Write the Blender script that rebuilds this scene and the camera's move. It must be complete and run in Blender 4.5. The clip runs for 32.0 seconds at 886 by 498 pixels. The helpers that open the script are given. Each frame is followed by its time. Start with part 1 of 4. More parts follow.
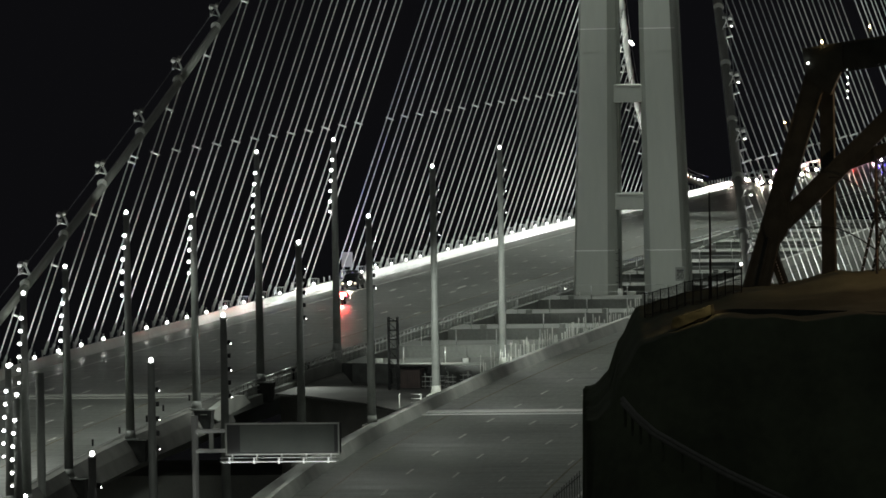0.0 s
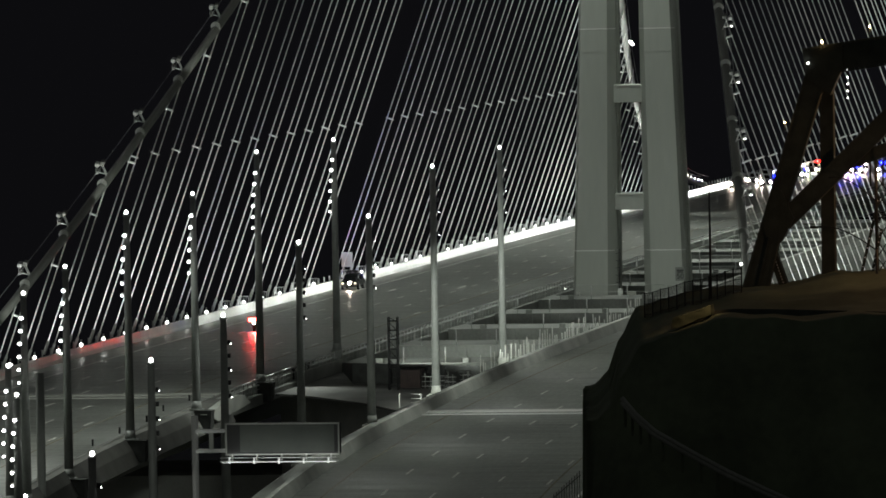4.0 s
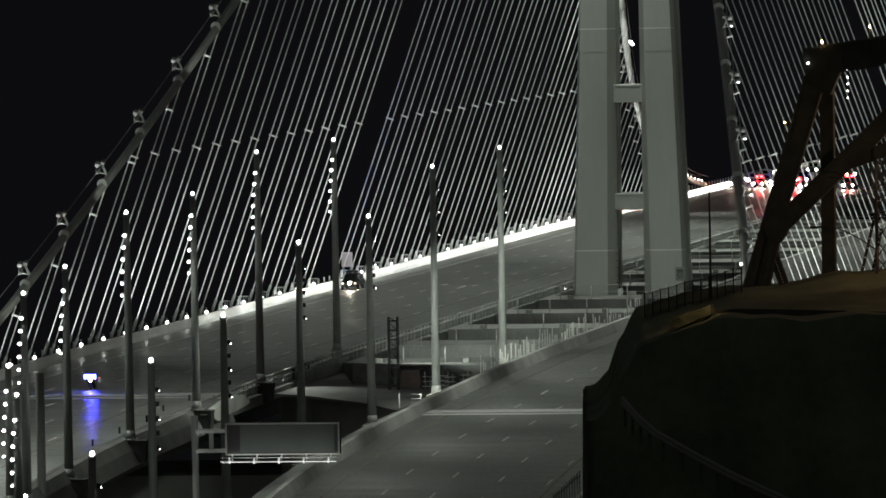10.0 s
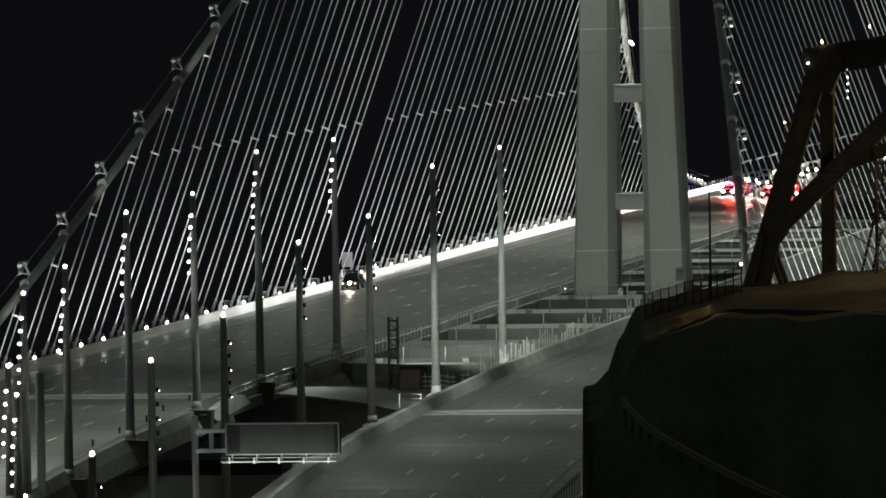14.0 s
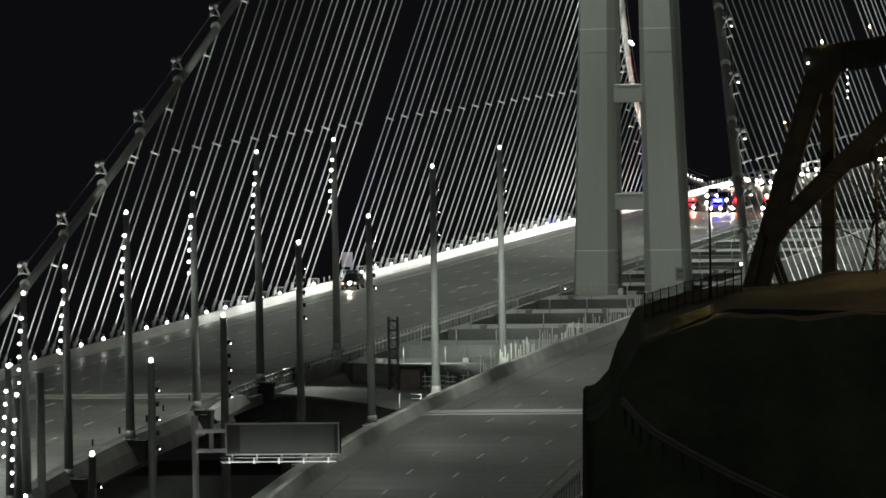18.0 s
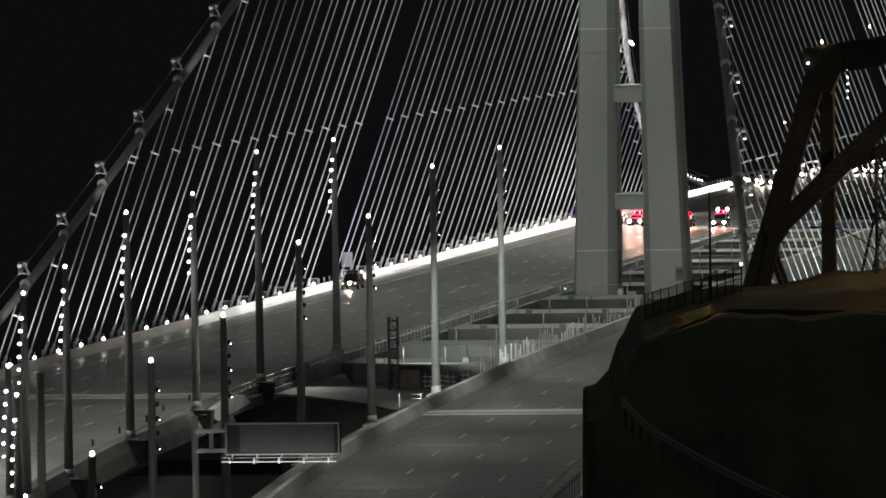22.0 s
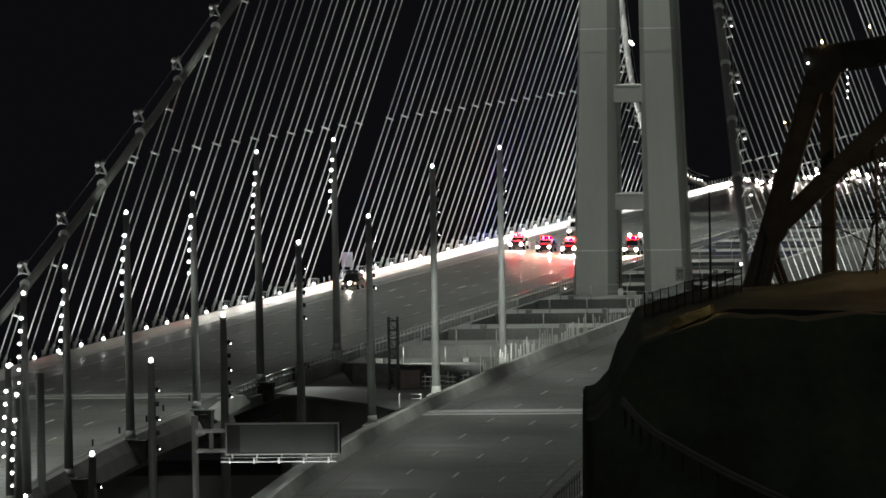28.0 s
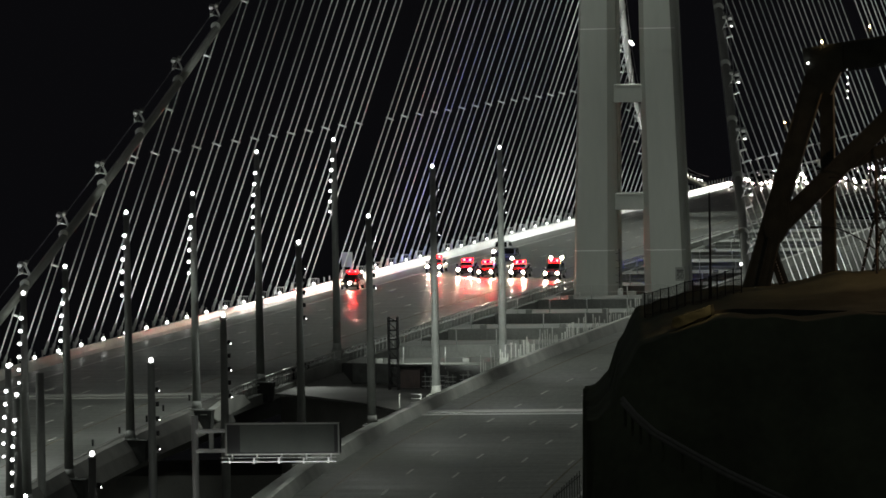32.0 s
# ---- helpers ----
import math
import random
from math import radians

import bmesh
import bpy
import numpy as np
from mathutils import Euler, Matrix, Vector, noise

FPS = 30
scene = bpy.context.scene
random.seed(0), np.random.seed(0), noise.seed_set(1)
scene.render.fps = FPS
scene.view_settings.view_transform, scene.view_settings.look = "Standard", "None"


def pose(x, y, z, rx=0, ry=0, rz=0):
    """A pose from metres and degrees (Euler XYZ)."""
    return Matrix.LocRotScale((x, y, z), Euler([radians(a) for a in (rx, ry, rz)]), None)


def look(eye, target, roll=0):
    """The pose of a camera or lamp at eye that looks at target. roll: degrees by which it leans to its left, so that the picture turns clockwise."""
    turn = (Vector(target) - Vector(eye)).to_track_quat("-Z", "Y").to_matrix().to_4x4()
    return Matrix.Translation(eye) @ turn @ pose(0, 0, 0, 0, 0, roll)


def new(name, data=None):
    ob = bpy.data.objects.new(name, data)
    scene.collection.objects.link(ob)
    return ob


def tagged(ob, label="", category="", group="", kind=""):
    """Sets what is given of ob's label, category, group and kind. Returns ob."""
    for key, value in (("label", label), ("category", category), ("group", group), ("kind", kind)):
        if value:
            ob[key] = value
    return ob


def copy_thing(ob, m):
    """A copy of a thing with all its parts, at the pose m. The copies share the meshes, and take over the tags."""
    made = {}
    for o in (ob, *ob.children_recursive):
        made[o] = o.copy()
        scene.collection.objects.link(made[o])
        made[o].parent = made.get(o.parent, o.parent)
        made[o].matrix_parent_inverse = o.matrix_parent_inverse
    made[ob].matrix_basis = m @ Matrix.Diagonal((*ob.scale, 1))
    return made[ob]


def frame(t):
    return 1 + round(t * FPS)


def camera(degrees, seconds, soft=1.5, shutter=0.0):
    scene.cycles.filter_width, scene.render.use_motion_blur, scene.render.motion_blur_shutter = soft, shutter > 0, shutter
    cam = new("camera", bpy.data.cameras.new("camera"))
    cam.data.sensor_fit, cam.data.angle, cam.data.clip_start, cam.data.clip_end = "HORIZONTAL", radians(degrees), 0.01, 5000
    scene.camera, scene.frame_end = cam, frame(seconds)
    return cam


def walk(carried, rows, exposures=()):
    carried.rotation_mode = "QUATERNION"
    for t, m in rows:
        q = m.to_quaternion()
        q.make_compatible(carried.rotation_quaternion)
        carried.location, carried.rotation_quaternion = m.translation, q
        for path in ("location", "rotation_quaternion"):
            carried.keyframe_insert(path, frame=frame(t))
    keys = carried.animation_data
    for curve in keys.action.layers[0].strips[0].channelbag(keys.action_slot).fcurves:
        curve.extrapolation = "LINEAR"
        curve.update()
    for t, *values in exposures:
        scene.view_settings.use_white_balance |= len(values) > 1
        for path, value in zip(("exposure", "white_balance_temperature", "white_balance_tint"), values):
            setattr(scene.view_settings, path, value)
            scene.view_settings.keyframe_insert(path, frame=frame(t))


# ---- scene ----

# Night view of a self-anchored suspension bridge: x runs along the bridge away from the eye,
# y to the left, z up from the roadway; the tower stands at the origin.
EYE = Vector((-815.45, -108.54, 35.51))
cam = camera(6.417, 32.0, soft=1.62)
YAW, PITCH = radians(8.959), radians(-2.176)
AHEAD = Vector((math.cos(YAW) * math.cos(PITCH), math.sin(YAW) * math.cos(PITCH), math.sin(PITCH)))
VIEW = look(EYE, EYE + AHEAD * 100, -1.006)
walk(cam, [(0, VIEW), (32, VIEW)], exposures=[(0, 0.05, 6500, 10), (21, 0.05, 6500, 10), (22.5, 0.0, 6500, 17), (27.5, -0.05, 6500, 16), (28.5, -0.1, 6500, 13), (30, -0.15, 6500, 12), (32, -0.35, 6500, 12)])

# ---- world and large lights ----
world = bpy.data.worlds.new("night_sky")
scene.world = world
world.use_nodes = True
wb = world.node_tree.nodes["Background"]
wb.inputs[0].default_value = (0.56, 0.58, 0.54, 1)
wb.inputs[1].default_value = 0.055

K = 0.3557          # inward lean of the suspenders
HANG_Y, HANG_Z = 33.0, 0.9


def cable_z(x, side=1):
    """Height of a main cable over the road."""
    if x < 0:
        return 93 + 0.698 * x + 0.001023 * x * x if side > 0 else 93 + 0.6547 * x + 0.000712 * x * x
    far = max(0.0, min(1.0, (x - 230) / 60))
    return (1 - far) * (93 - 0.4128 * x - 9.024e-05 * x * x + 1.5228e-06 * x ** 3) + far * (93 - 0.5125 * x + 0.000703 * x * x)


def cable_point(x, side):
    z = cable_z(x, side)
    return Vector((x, side * max(0.3, HANG_Y - K * (z - HANG_Z)), z))


def sag(x):
    """The road falls a little towards the island."""
    return -0.0001 * (x + 125) ** 2 if x < -125 else -0.003 * max(0.0, x - 150)


def bend(x):
    return -0.0004 * (x + 215) ** 2 if x < -215 else 0.0


def spot(name, at, target, watts, angle, colour=(0.93, 1, 0.9), radius=0.4, blend=0.6):
    data = bpy.data.lights.new(name, "SPOT")
    data.energy, data.spot_size, data.spot_blend = watts, radians(angle), blend
    data.color, data.shadow_soft_size = colour, radius
    ob = new(name, data)
    ob.matrix_world = look(at, target)
    return ob


CABLE_LAMP = 11500
for side in (1, -1):
    for x in range(-125, 300, 35):
        q = cable_point(x, side)
        if q.z < 12 or abs(x) < 15:
            continue
        q.y -= side * 7.5
        q.z -= 2.5
        spot("cable_luminaire", q, (q.x, side * 14, 0), CABLE_LAMP * (0.15 if side < 0 and 0 < x < 100 else 0.68 if side > 0 and x < 0 else 3.6 if side > 0 and x > 100 else 1) * (q.z / 40) ** 2 + (500 if x > 0 else 0), 116 if side > 0 or x > 0 else 84, radius=0.8)
for x in (-140, -175, -205, -232, -258, -284):
    spot("pole_luminaire", (x - 1.0, 11.0 if x > -220 else 16.0, 15 + sag(x)), (x - 2, 20, 0), 150 if x > -150 else 1800 if x > -180 else 4900 if x > -220 else 6600, 150, radius=3.0)
for x in (-147, -184, -216, -247, -277, -305):
    spot("pole_luminaire", (x - 1.0, -12.0, 15 + sag(x)), (x - 2, -20, -1), 5200 if x > -190 else 4400 if x > -230 else 3800 if x > -260 else 2600, 122, radius=3.0)
# extra spots near the south poles, added to brighten the deck edge opposite
for x in (-205, -240, -275):
    spot("pole_luminaire", (x, -6.5, 8 + sag(x)), (x + 8 if x > -220 else x - 3, 8, -1), 5000 if x > -220 else 1000, 66 if x > -220 else 90, radius=0.5)
# added spot hung in the gap where no pole stands; brightens the beams
spot("pole_luminaire", (-158, 5.0, 8.5), (-104, -6, -2.5), 44000, 36, blend=0.8)
# unseen spots added in the gap to brighten the poles and the pier cap
spot("work_floodlight", (-206, -7.4, 1.2), (-150, -8.4, 8), 21000, 40, radius=0.2, blend=0.8)
spot("work_floodlight", (-157.2, 7.0, 2.6), (-166, 4.2, -1.2), 1150, 74, radius=0.2, blend=0.9)
spot("work_floodlight", (-171, -7.4, 2.0), (-147, -8.3, 6.5), 23000, 46, radius=0.2, blend=0.8)
spot("work_floodlight", (-228, -7.4, 0.2), (-215, -8.2, 6), 800, 60, radius=0.2, blend=0.9)
spot("pole_luminaire", (-371, -17.5, 6.8), (-320, -16, 2), 4500, 46, blend=0.8)


def strip(name, at, target, long, wide, watts, colour=(0.96, 1, 0.95)):
    data = bpy.data.lights.new(name, "AREA")
    data.shape, data.size, data.size_y, data.energy, data.color = "RECTANGLE", long, wide, watts, colour
    data.spread = radians(120)
    ob = new(name, data)
    z = (Vector(at) - Vector(target)).normalized()
    x = Vector((1, 0, 0))
    y = z.cross(x).normalized()
    ob.matrix_world = Matrix(((x.x, y.x, z.x, at[0]), (x.y, y.y, z.y, at[1]), (x.z, y.z, z.z, at[2]), (0, 0, 0, 1)))
    return ob


# rows of up-lights at the foot of the suspenders
for side in (1, -1):
    for x0, x1 in ((-165, -90), (-90, -5), (5, 70), (70, 150), (150, 285)):
        xm, watts = (x0 + x1) / 2, (56 if x1 < -50 else 15 if x1 < 0 else 50 if x1 < 80 else 90) if side < 0 else 54 if x1 < -50 else 24 if x1 < 0 else 13 if x1 < 200 else 50
        up = strip("suspender_uplight", (xm, side * 36.6, -1.4), (xm, side * 24.2, 28), x1 - x0, 0.35, watts * (1.42 if side > 0 else 1.15) * (x1 - x0))
        up.data.spread = radians(62)
# glow of the small floodlights on their own frames
for x0, x1 in ((-65, 0), (0, 110), (110, 290)):
    strip("frame_light", ((x0 + x1) / 2, 32.42, 0.9), ((x0 + x1) / 2, 31.6, 3), x1 - x0, 0.12, 9 * (x1 - x0))
# added strips with no fittings, to brighten the face of the north barrier
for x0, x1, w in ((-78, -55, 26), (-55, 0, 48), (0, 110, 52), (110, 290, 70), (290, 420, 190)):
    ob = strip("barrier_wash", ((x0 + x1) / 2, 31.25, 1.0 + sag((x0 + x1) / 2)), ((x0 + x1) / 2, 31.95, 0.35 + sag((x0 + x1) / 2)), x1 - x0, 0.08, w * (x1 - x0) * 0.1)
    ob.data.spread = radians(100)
# extra spots added beside the north cable to brighten its near side
for x in range(-165, -20, 24):
    q = cable_point(x, 1)
    spot("cable_luminaire", q + Vector((-7, -4, -0.5)), cable_point(x + 12, 1), 1500, 75, radius=0.3)
# spots added to brighten the span cables past the tower
spot("cable_luminaire", (166, 21.5, 21.5), (190, 25.4, 21), 10000, 70, radius=0.3)
spot("cable_luminaire", (166, -21.5, 21.5), (190, -26.4, 21), 700, 70, radius=0.3)
spot("sodium_lamp", (-404, -75, 27), (-414, -63, 17), 1450, 130, (1, 0.52, 0.23), 0.4)
spot("sodium_lamp", (-428.0, -61.0, 20.5), (-425.0, -59.7, 16.8), 260, 42, (1, 0.6, 0.3), 0.2)
spot("sodium_lamp", (-417, -69, 21), (-407, -63.5, 20.5), 260, 100, (1, 0.62, 0.36), 0.3)
sign_lamp = strip("sign_lamp", (-321.0, -19.8, 3.2), (-320.2, -19.8, 4.6), 7.0, 0.1, 13)
sign_lamp.matrix_world = Matrix(((0, -0.8, -0.6, -321.0), (-1, 0, 0, -19.8), (0, 0.6, -0.8, 3.2), (0, 0, 0, 1)))
# added strip hanging in the air to brighten the catwalk and its rail
rail_fill = strip("sign_lamp", (-327, -19.8, 3.0), (-321, -19.8, 3.0), 7.6, 0.1, 13)
rail_fill.data.spread = radians(12)
rail_fill.matrix_world = Matrix(((0, 0, -1, -327), (-1, 0, 0, -19.8), (0, 1, 0, 3.0), (0, 0, 0, 1)))
# added spot from below, to brighten the sign post
spot("sign_lamp", (-324.5, -12.6, -6), (-319.6, -14.1, 1), 1400, 40, radius=0.2, blend=0.8)
spot("tower_flood", (-60, 2, 2), (0, 0, 40), 1800, 70, (0.95, 1, 0.93), 1.0)

# ---- materials ----


def mat(name, colour, rough=0.6, metal=0.0, scale=1.0, vary=0.25, fine=12.0, bump=0.15, stretch=(1, 1, 1), jitter=0.0):
    m = bpy.data.materials.new(name)
    m.use_nodes = True
    n, l = m.node_tree.nodes, m.node_tree.links
    b = n["Principled BSDF"]
    tc = n.new("ShaderNodeTexCoord")
    mp = n.new("ShaderNodeMapping")
    mp.inputs["Scale"].default_value = stretch
    l.new(tc.outputs["Object"], mp.inputs[0])
    a = n.new("ShaderNodeTexNoise")
    a.inputs["Scale"].default_value, a.inputs["Detail"].default_value = scale, 5
    f = n.new("ShaderNodeTexNoise")
    f.inputs["Scale"].default_value, f.inputs["Detail"].default_value = fine, 4
    l.new(mp.outputs[0], a.inputs[0])
    l.new(mp.outputs[0], f.inputs[0])
    mx = n.new("ShaderNodeMath")
    mx.operation = "MULTIPLY_ADD"
    mx.inputs[1].default_value = 0.7
    l.new(a.outputs[0], mx.inputs[0])
    sc = n.new("ShaderNodeMath")
    sc.operation = "MULTIPLY"
    sc.inputs[1].default_value = 0.3
    l.new(f.outputs[0], sc.inputs[0])
    l.new(sc.outputs[0], mx.inputs[2])
    ramp = n.new("ShaderNodeValToRGB")
    ramp.color_ramp.elements[0].position, ramp.color_ramp.elements[1].position = 0.32, 0.68
    ramp.color_ramp.elements[0].color = (*[c * (1 - vary) for c in colour], 1)
    ramp.color_ramp.elements[1].color = (*[min(1, c * (1 + vary)) for c in colour], 1)
    l.new(mx.outputs[0], ramp.inputs[0])
    out = ramp.outputs[0]
    if jitter:
        oi = n.new("ShaderNodeObjectInfo")
        mr = n.new("ShaderNodeMapRange")
        mr.inputs[3].default_value, mr.inputs[4].default_value = 1 - jitter, 1 + jitter
        l.new(oi.outputs["Random"], mr.inputs[0])
        hs = n.new("ShaderNodeHueSaturation")
        l.new(mr.outputs[0], hs.inputs["Value"])
        l.new(out, hs.inputs["Color"])
        out = hs.outputs[0]
    l.new(out, b.inputs["Base Color"])
    rr = n.new("ShaderNodeMapRange")
    rr.inputs[3].default_value, rr.inputs[4].default_value = max(0.03, rough - 0.12), min(1, rough + 0.12)
    l.new(f.outputs[0], rr.inputs[0])
    l.new(rr.outputs[0], b.inputs["Roughness"])
    b.inputs["Metallic"].default_value = metal
    if bump:
        bp = n.new("ShaderNodeBump")
        bp.inputs["Strength"].default_value, bp.inputs["Distance"].default_value = bump, 0.02
        l.new(f.outputs[0], bp.inputs["Height"])
        l.new(bp.outputs[0], b.inputs["Normal"])
    return m


def glow(name, colour, strength):
    m = bpy.data.materials.new(name)
    m.use_nodes = True
    b = m.node_tree.nodes["Principled BSDF"]
    b.inputs["Base Color"].default_value = (*[0.6 * c for c in colour], 1)
    b.inputs["Emission Color"].default_value = (*colour, 1)
    b.inputs["Emission Strength"].default_value = strength
    return m


M_ROAD = mat("worn_road", (0.125, 0.132, 0.12), 0.34, 0, 0.12, 0.3, 3.0, 0.04, (0.25, 1, 1))
def ripples(m):
    """Fine cross ridges of a finished road, seen in its sheen."""
    n, l = m.node_tree.nodes, m.node_tree.links
    tc, mp = n.new("ShaderNodeTexCoord"), n.new("ShaderNodeMapping")
    mp.inputs["Scale"].default_value = (0.16, 0.03, 1)
    t = n.new("ShaderNodeTexNoise")
    t.inputs["Scale"].default_value, t.inputs["Detail"].default_value = 1.6, 3
    l.new(tc.outputs["Object"], mp.inputs[0])
    l.new(mp.outputs[0], t.inputs[0])
    bp = n.new("ShaderNodeBump")
    bp.inputs["Strength"].default_value, bp.inputs["Distance"].default_value = 1.0, 0.35
    l.new(t.outputs[0], bp.inputs["Height"])
    b = n["Principled BSDF"]
    l.new(b.inputs["Normal"].links[0].from_socket, bp.inputs["Normal"])
    l.new(bp.outputs[0], b.inputs["Normal"])


ripples(M_ROAD)
M_DECK = mat("painted_deck_steel", (0.3, 0.315, 0.29), 0.5, 0, 0.2, 0.2, 4)
M_BEAM = mat("weathered_beam_steel", (0.2, 0.21, 0.195), 0.6, 0, 0.25, 0.3, 4)
M_CONC = mat("pale_concrete", (0.42, 0.43, 0.4), 0.8, 0, 0.3, 0.25, 6)
M_DARK = mat("stained_concrete", (0.14, 0.14, 0.13), 0.85, 0, 0.3, 0.35, 5)
M_LINE = mat("road_paint", (0.66, 0.67, 0.63), 0.6, 0, 1.5, 0.3, 9)
M_FADED = mat("faded_road_paint", (0.18, 0.16, 0.105), 0.6, 0, 0.6, 0.5, 9)
M_BARR = mat("white_barrier_paint", (0.72, 0.73, 0.7), 0.32, 0, 0.5, 0.15, 5, 0.08, jitter=0.08)
M_TOWER = mat("white_tower_paint", (0.385, 0.405, 0.37), 0.55, 0, 0.12, 0.1, 2.0, 0.05, (1, 1, 0.2))
M_ROPE = mat("white_rope_sheath", (0.74, 0.76, 0.74), 0.45, 0, 0.5, 0.1, 8, 0.05)
M_CABLE = mat("grey_cable_wrap", (0.24, 0.245, 0.23), 0.5, 0, 0.4, 0.2, 5)
M_STEEL = mat("galvanised_steel", (0.45, 0.46, 0.45), 0.45, 0.6, 1, 0.2, 8)
M_POLE = mat("grey_pole_paint", (0.22, 0.23, 0.22), 0.5, 0.0, 0.6, 0.2, 6)
M_BLACK = mat("black_paint", (0.02, 0.02, 0.021), 0.5, 0, 1, 0.2, 9)
M_RUST = mat("dark_truss_paint", (0.048, 0.055, 0.045), 0.7, 0, 1.2, 0.4, 7)
M_SOIL = mat("dry_hill_grass", (0.085, 0.105, 0.066), 0.95, 0, 0.3, 0.4, 2, 0.6)
M_WATER = mat("bay_water", (0.07, 0.075, 0.075), 0.15, 0, 0.05, 0.3, 0.6, 0.5)
M_WATER.node_tree.nodes["Principled BSDF"].inputs["Specular IOR Level"].default_value = 0.12
M_WRAPWALL = mat("dark_wrap_and_wall", (0.04, 0.042, 0.04), 0.8, 0, 1.5, 0.4, 7, 0.5)
M_GLASS = mat("dark_car_glass", (0.01, 0.011, 0.012), 0.08, 0, 1, 0.1, 3, 0)
M_TYRE = mat("black_tyre", (0.015, 0.015, 0.015), 0.85, 0, 3, 0.2, 20)
M_RIM = mat("alloy_rim", (0.5, 0.5, 0.5), 0.3, 0.9, 3, 0.1, 20, 0)
M_CARBLACK = mat("black_car_paint", (0.012, 0.012, 0.014), 0.18, 0, 1, 0.1, 5, 0)
M_CARWHITE = mat("white_car_paint", (0.7, 0.7, 0.7), 0.2, 0, 1, 0.08, 5, 0)
M_CARGREY = mat("grey_car_paint", (0.16, 0.17, 0.19), 0.22, 0.3, 1, 0.1, 5, 0)
M_SCREEN = mat("dark_sign_face", (0.09, 0.1, 0.09), 0.65, 0, 0.6, 0.15, 4, 0.05)
M_SIGN = mat("white_sign_sheet", (0.75, 0.75, 0.74), 0.4, 0, 1, 0.06, 6, 0.02)
M_REDBOX = mat("rust_red_paint", (0.03, 0.019, 0.017), 0.8, 0, 1.3, 0.6, 6)
G_LED = glow("white_led", (1, 1, 0.96), 9)
G_FLOOD = glow("flood_lens", (1, 1, 0.95), 8)
G_WARM = glow("warm_lamp", (1, 0.62, 0.25), 30)
G_HEAD = glow("headlamp_lens", (1, 0.84, 0.62), 2200)
G_DIM = glow("work_lamp_lens", (1, 0.86, 0.66), 600)
G_MOTO = glow("motorcycle_headlamp", (1, 0.8, 0.6), 240)
G_FAINT = glow("dipped_headlamp", (1, 0.85, 0.65), 1.2)
G_RED = glow("red_beacon", (1, 0.0003, 0.0002), 950)
G_BLUE = glow("blue_beacon", (0.0002, 0.0006, 1), 1200)
G_REDSOFT = glow("red_motorcycle_beacon", (1, 0.008, 0.006), 240)
G_BLUESOFT = glow("blue_motorcycle_beacon", (0.01, 0.02, 1), 340)
# pale lens colours that imitate the overexposed middle of the beacon glare
G_REDHOT = glow("red_beacon_glare", (1, 0.42, 0.36), 4)
G_BLUEHOT = glow("blue_beacon_glare", (0.5, 0.72, 1), 4)
G_FAR = glow("far_lamp", (1, 0.88, 0.72), 420)

# ---- mesh helpers ----


def box(bm, x0, x1, y0, y1, z0, z1, m=None):
    v = [bm.verts.new((x, y, z)) for x in (x0, x1) for y in (y0, y1) for z in (z0, z1)]
    for f in ((0, 1, 3, 2), (4, 6, 7, 5), (0, 4, 5, 1), (2, 3, 7, 6), (0, 2, 6, 4), (1, 5, 7, 3)):
        bm.faces.new([v[i] for i in f])
    if m is not None:
        for q in v:
            q.co = m @ q.co
    return v


def bevel(bm, w, seg=1):
    bmesh.ops.bevel(bm, geom=bm.edges[:], offset=w, segments=seg, affect="EDGES", profile=0.5)
    return bm


def tube(bm, a, b, r, n=8, r2=None):
    a, b = Vector(a), Vector(b)
    q = (b - a).to_track_quat("Z", "Y")
    r2 = r if r2 is None else r2
    lo = [bm.verts.new(a + q @ Vector((r * math.cos(2 * math.pi * i / n), r * math.sin(2 * math.pi * i / n), 0))) for i in range(n)]
    hi = [bm.verts.new(b + q @ Vector((r2 * math.cos(2 * math.pi * i / n), r2 * math.sin(2 * math.pi * i / n), 0))) for i in range(n)]
    for i in range(n):
        f = bm.faces.new((lo[i], lo[(i + 1) % n], hi[(i + 1) % n], hi[i]))
        f.smooth = True
    bm.faces.new(lo[::-1])
    bm.faces.new(hi)


def hose(bm, pts, r, n=8):
    """A round tube through a row of points."""
    rings = []
    for i, p in enumerate(pts):
        d = pts[min(i + 1, len(pts) - 1)] - pts[max(i - 1, 0)]
        q = d.to_track_quat("Z", "Y")
        rings.append([bm.verts.new(p + q @ Vector((r * math.cos(2 * math.pi * k / n), r * math.sin(2 * math.pi * k / n), 0))) for k in range(n)])
    for a, b in zip(rings, rings[1:]):
        for k in range(n):
            bm.faces.new((a[k], a[(k + 1) % n], b[(k + 1) % n], b[k])).smooth = True
    bm.faces.new(rings[0][::-1])
    bm.faces.new(rings[-1])


def beam(bm, a, b, wide, deep, side=Vector((0, 1, 0))):
    """A square bar from a to b; side points roughly along its width."""
    a, b = Vector(a), Vector(b)
    d = (b - a).normalized()
    s = (side - d * side.dot(d)).normalized()
    u = d.cross(s)
    m = Matrix(((d.x, s.x, u.x, a.x), (d.y, s.y, u.y, a.y), (d.z, s.z, u.z, a.z), (0, 0, 0, 1)))
    box(bm, 0, (b - a).length, -wide / 2, wide / 2, -deep / 2, deep / 2, m)


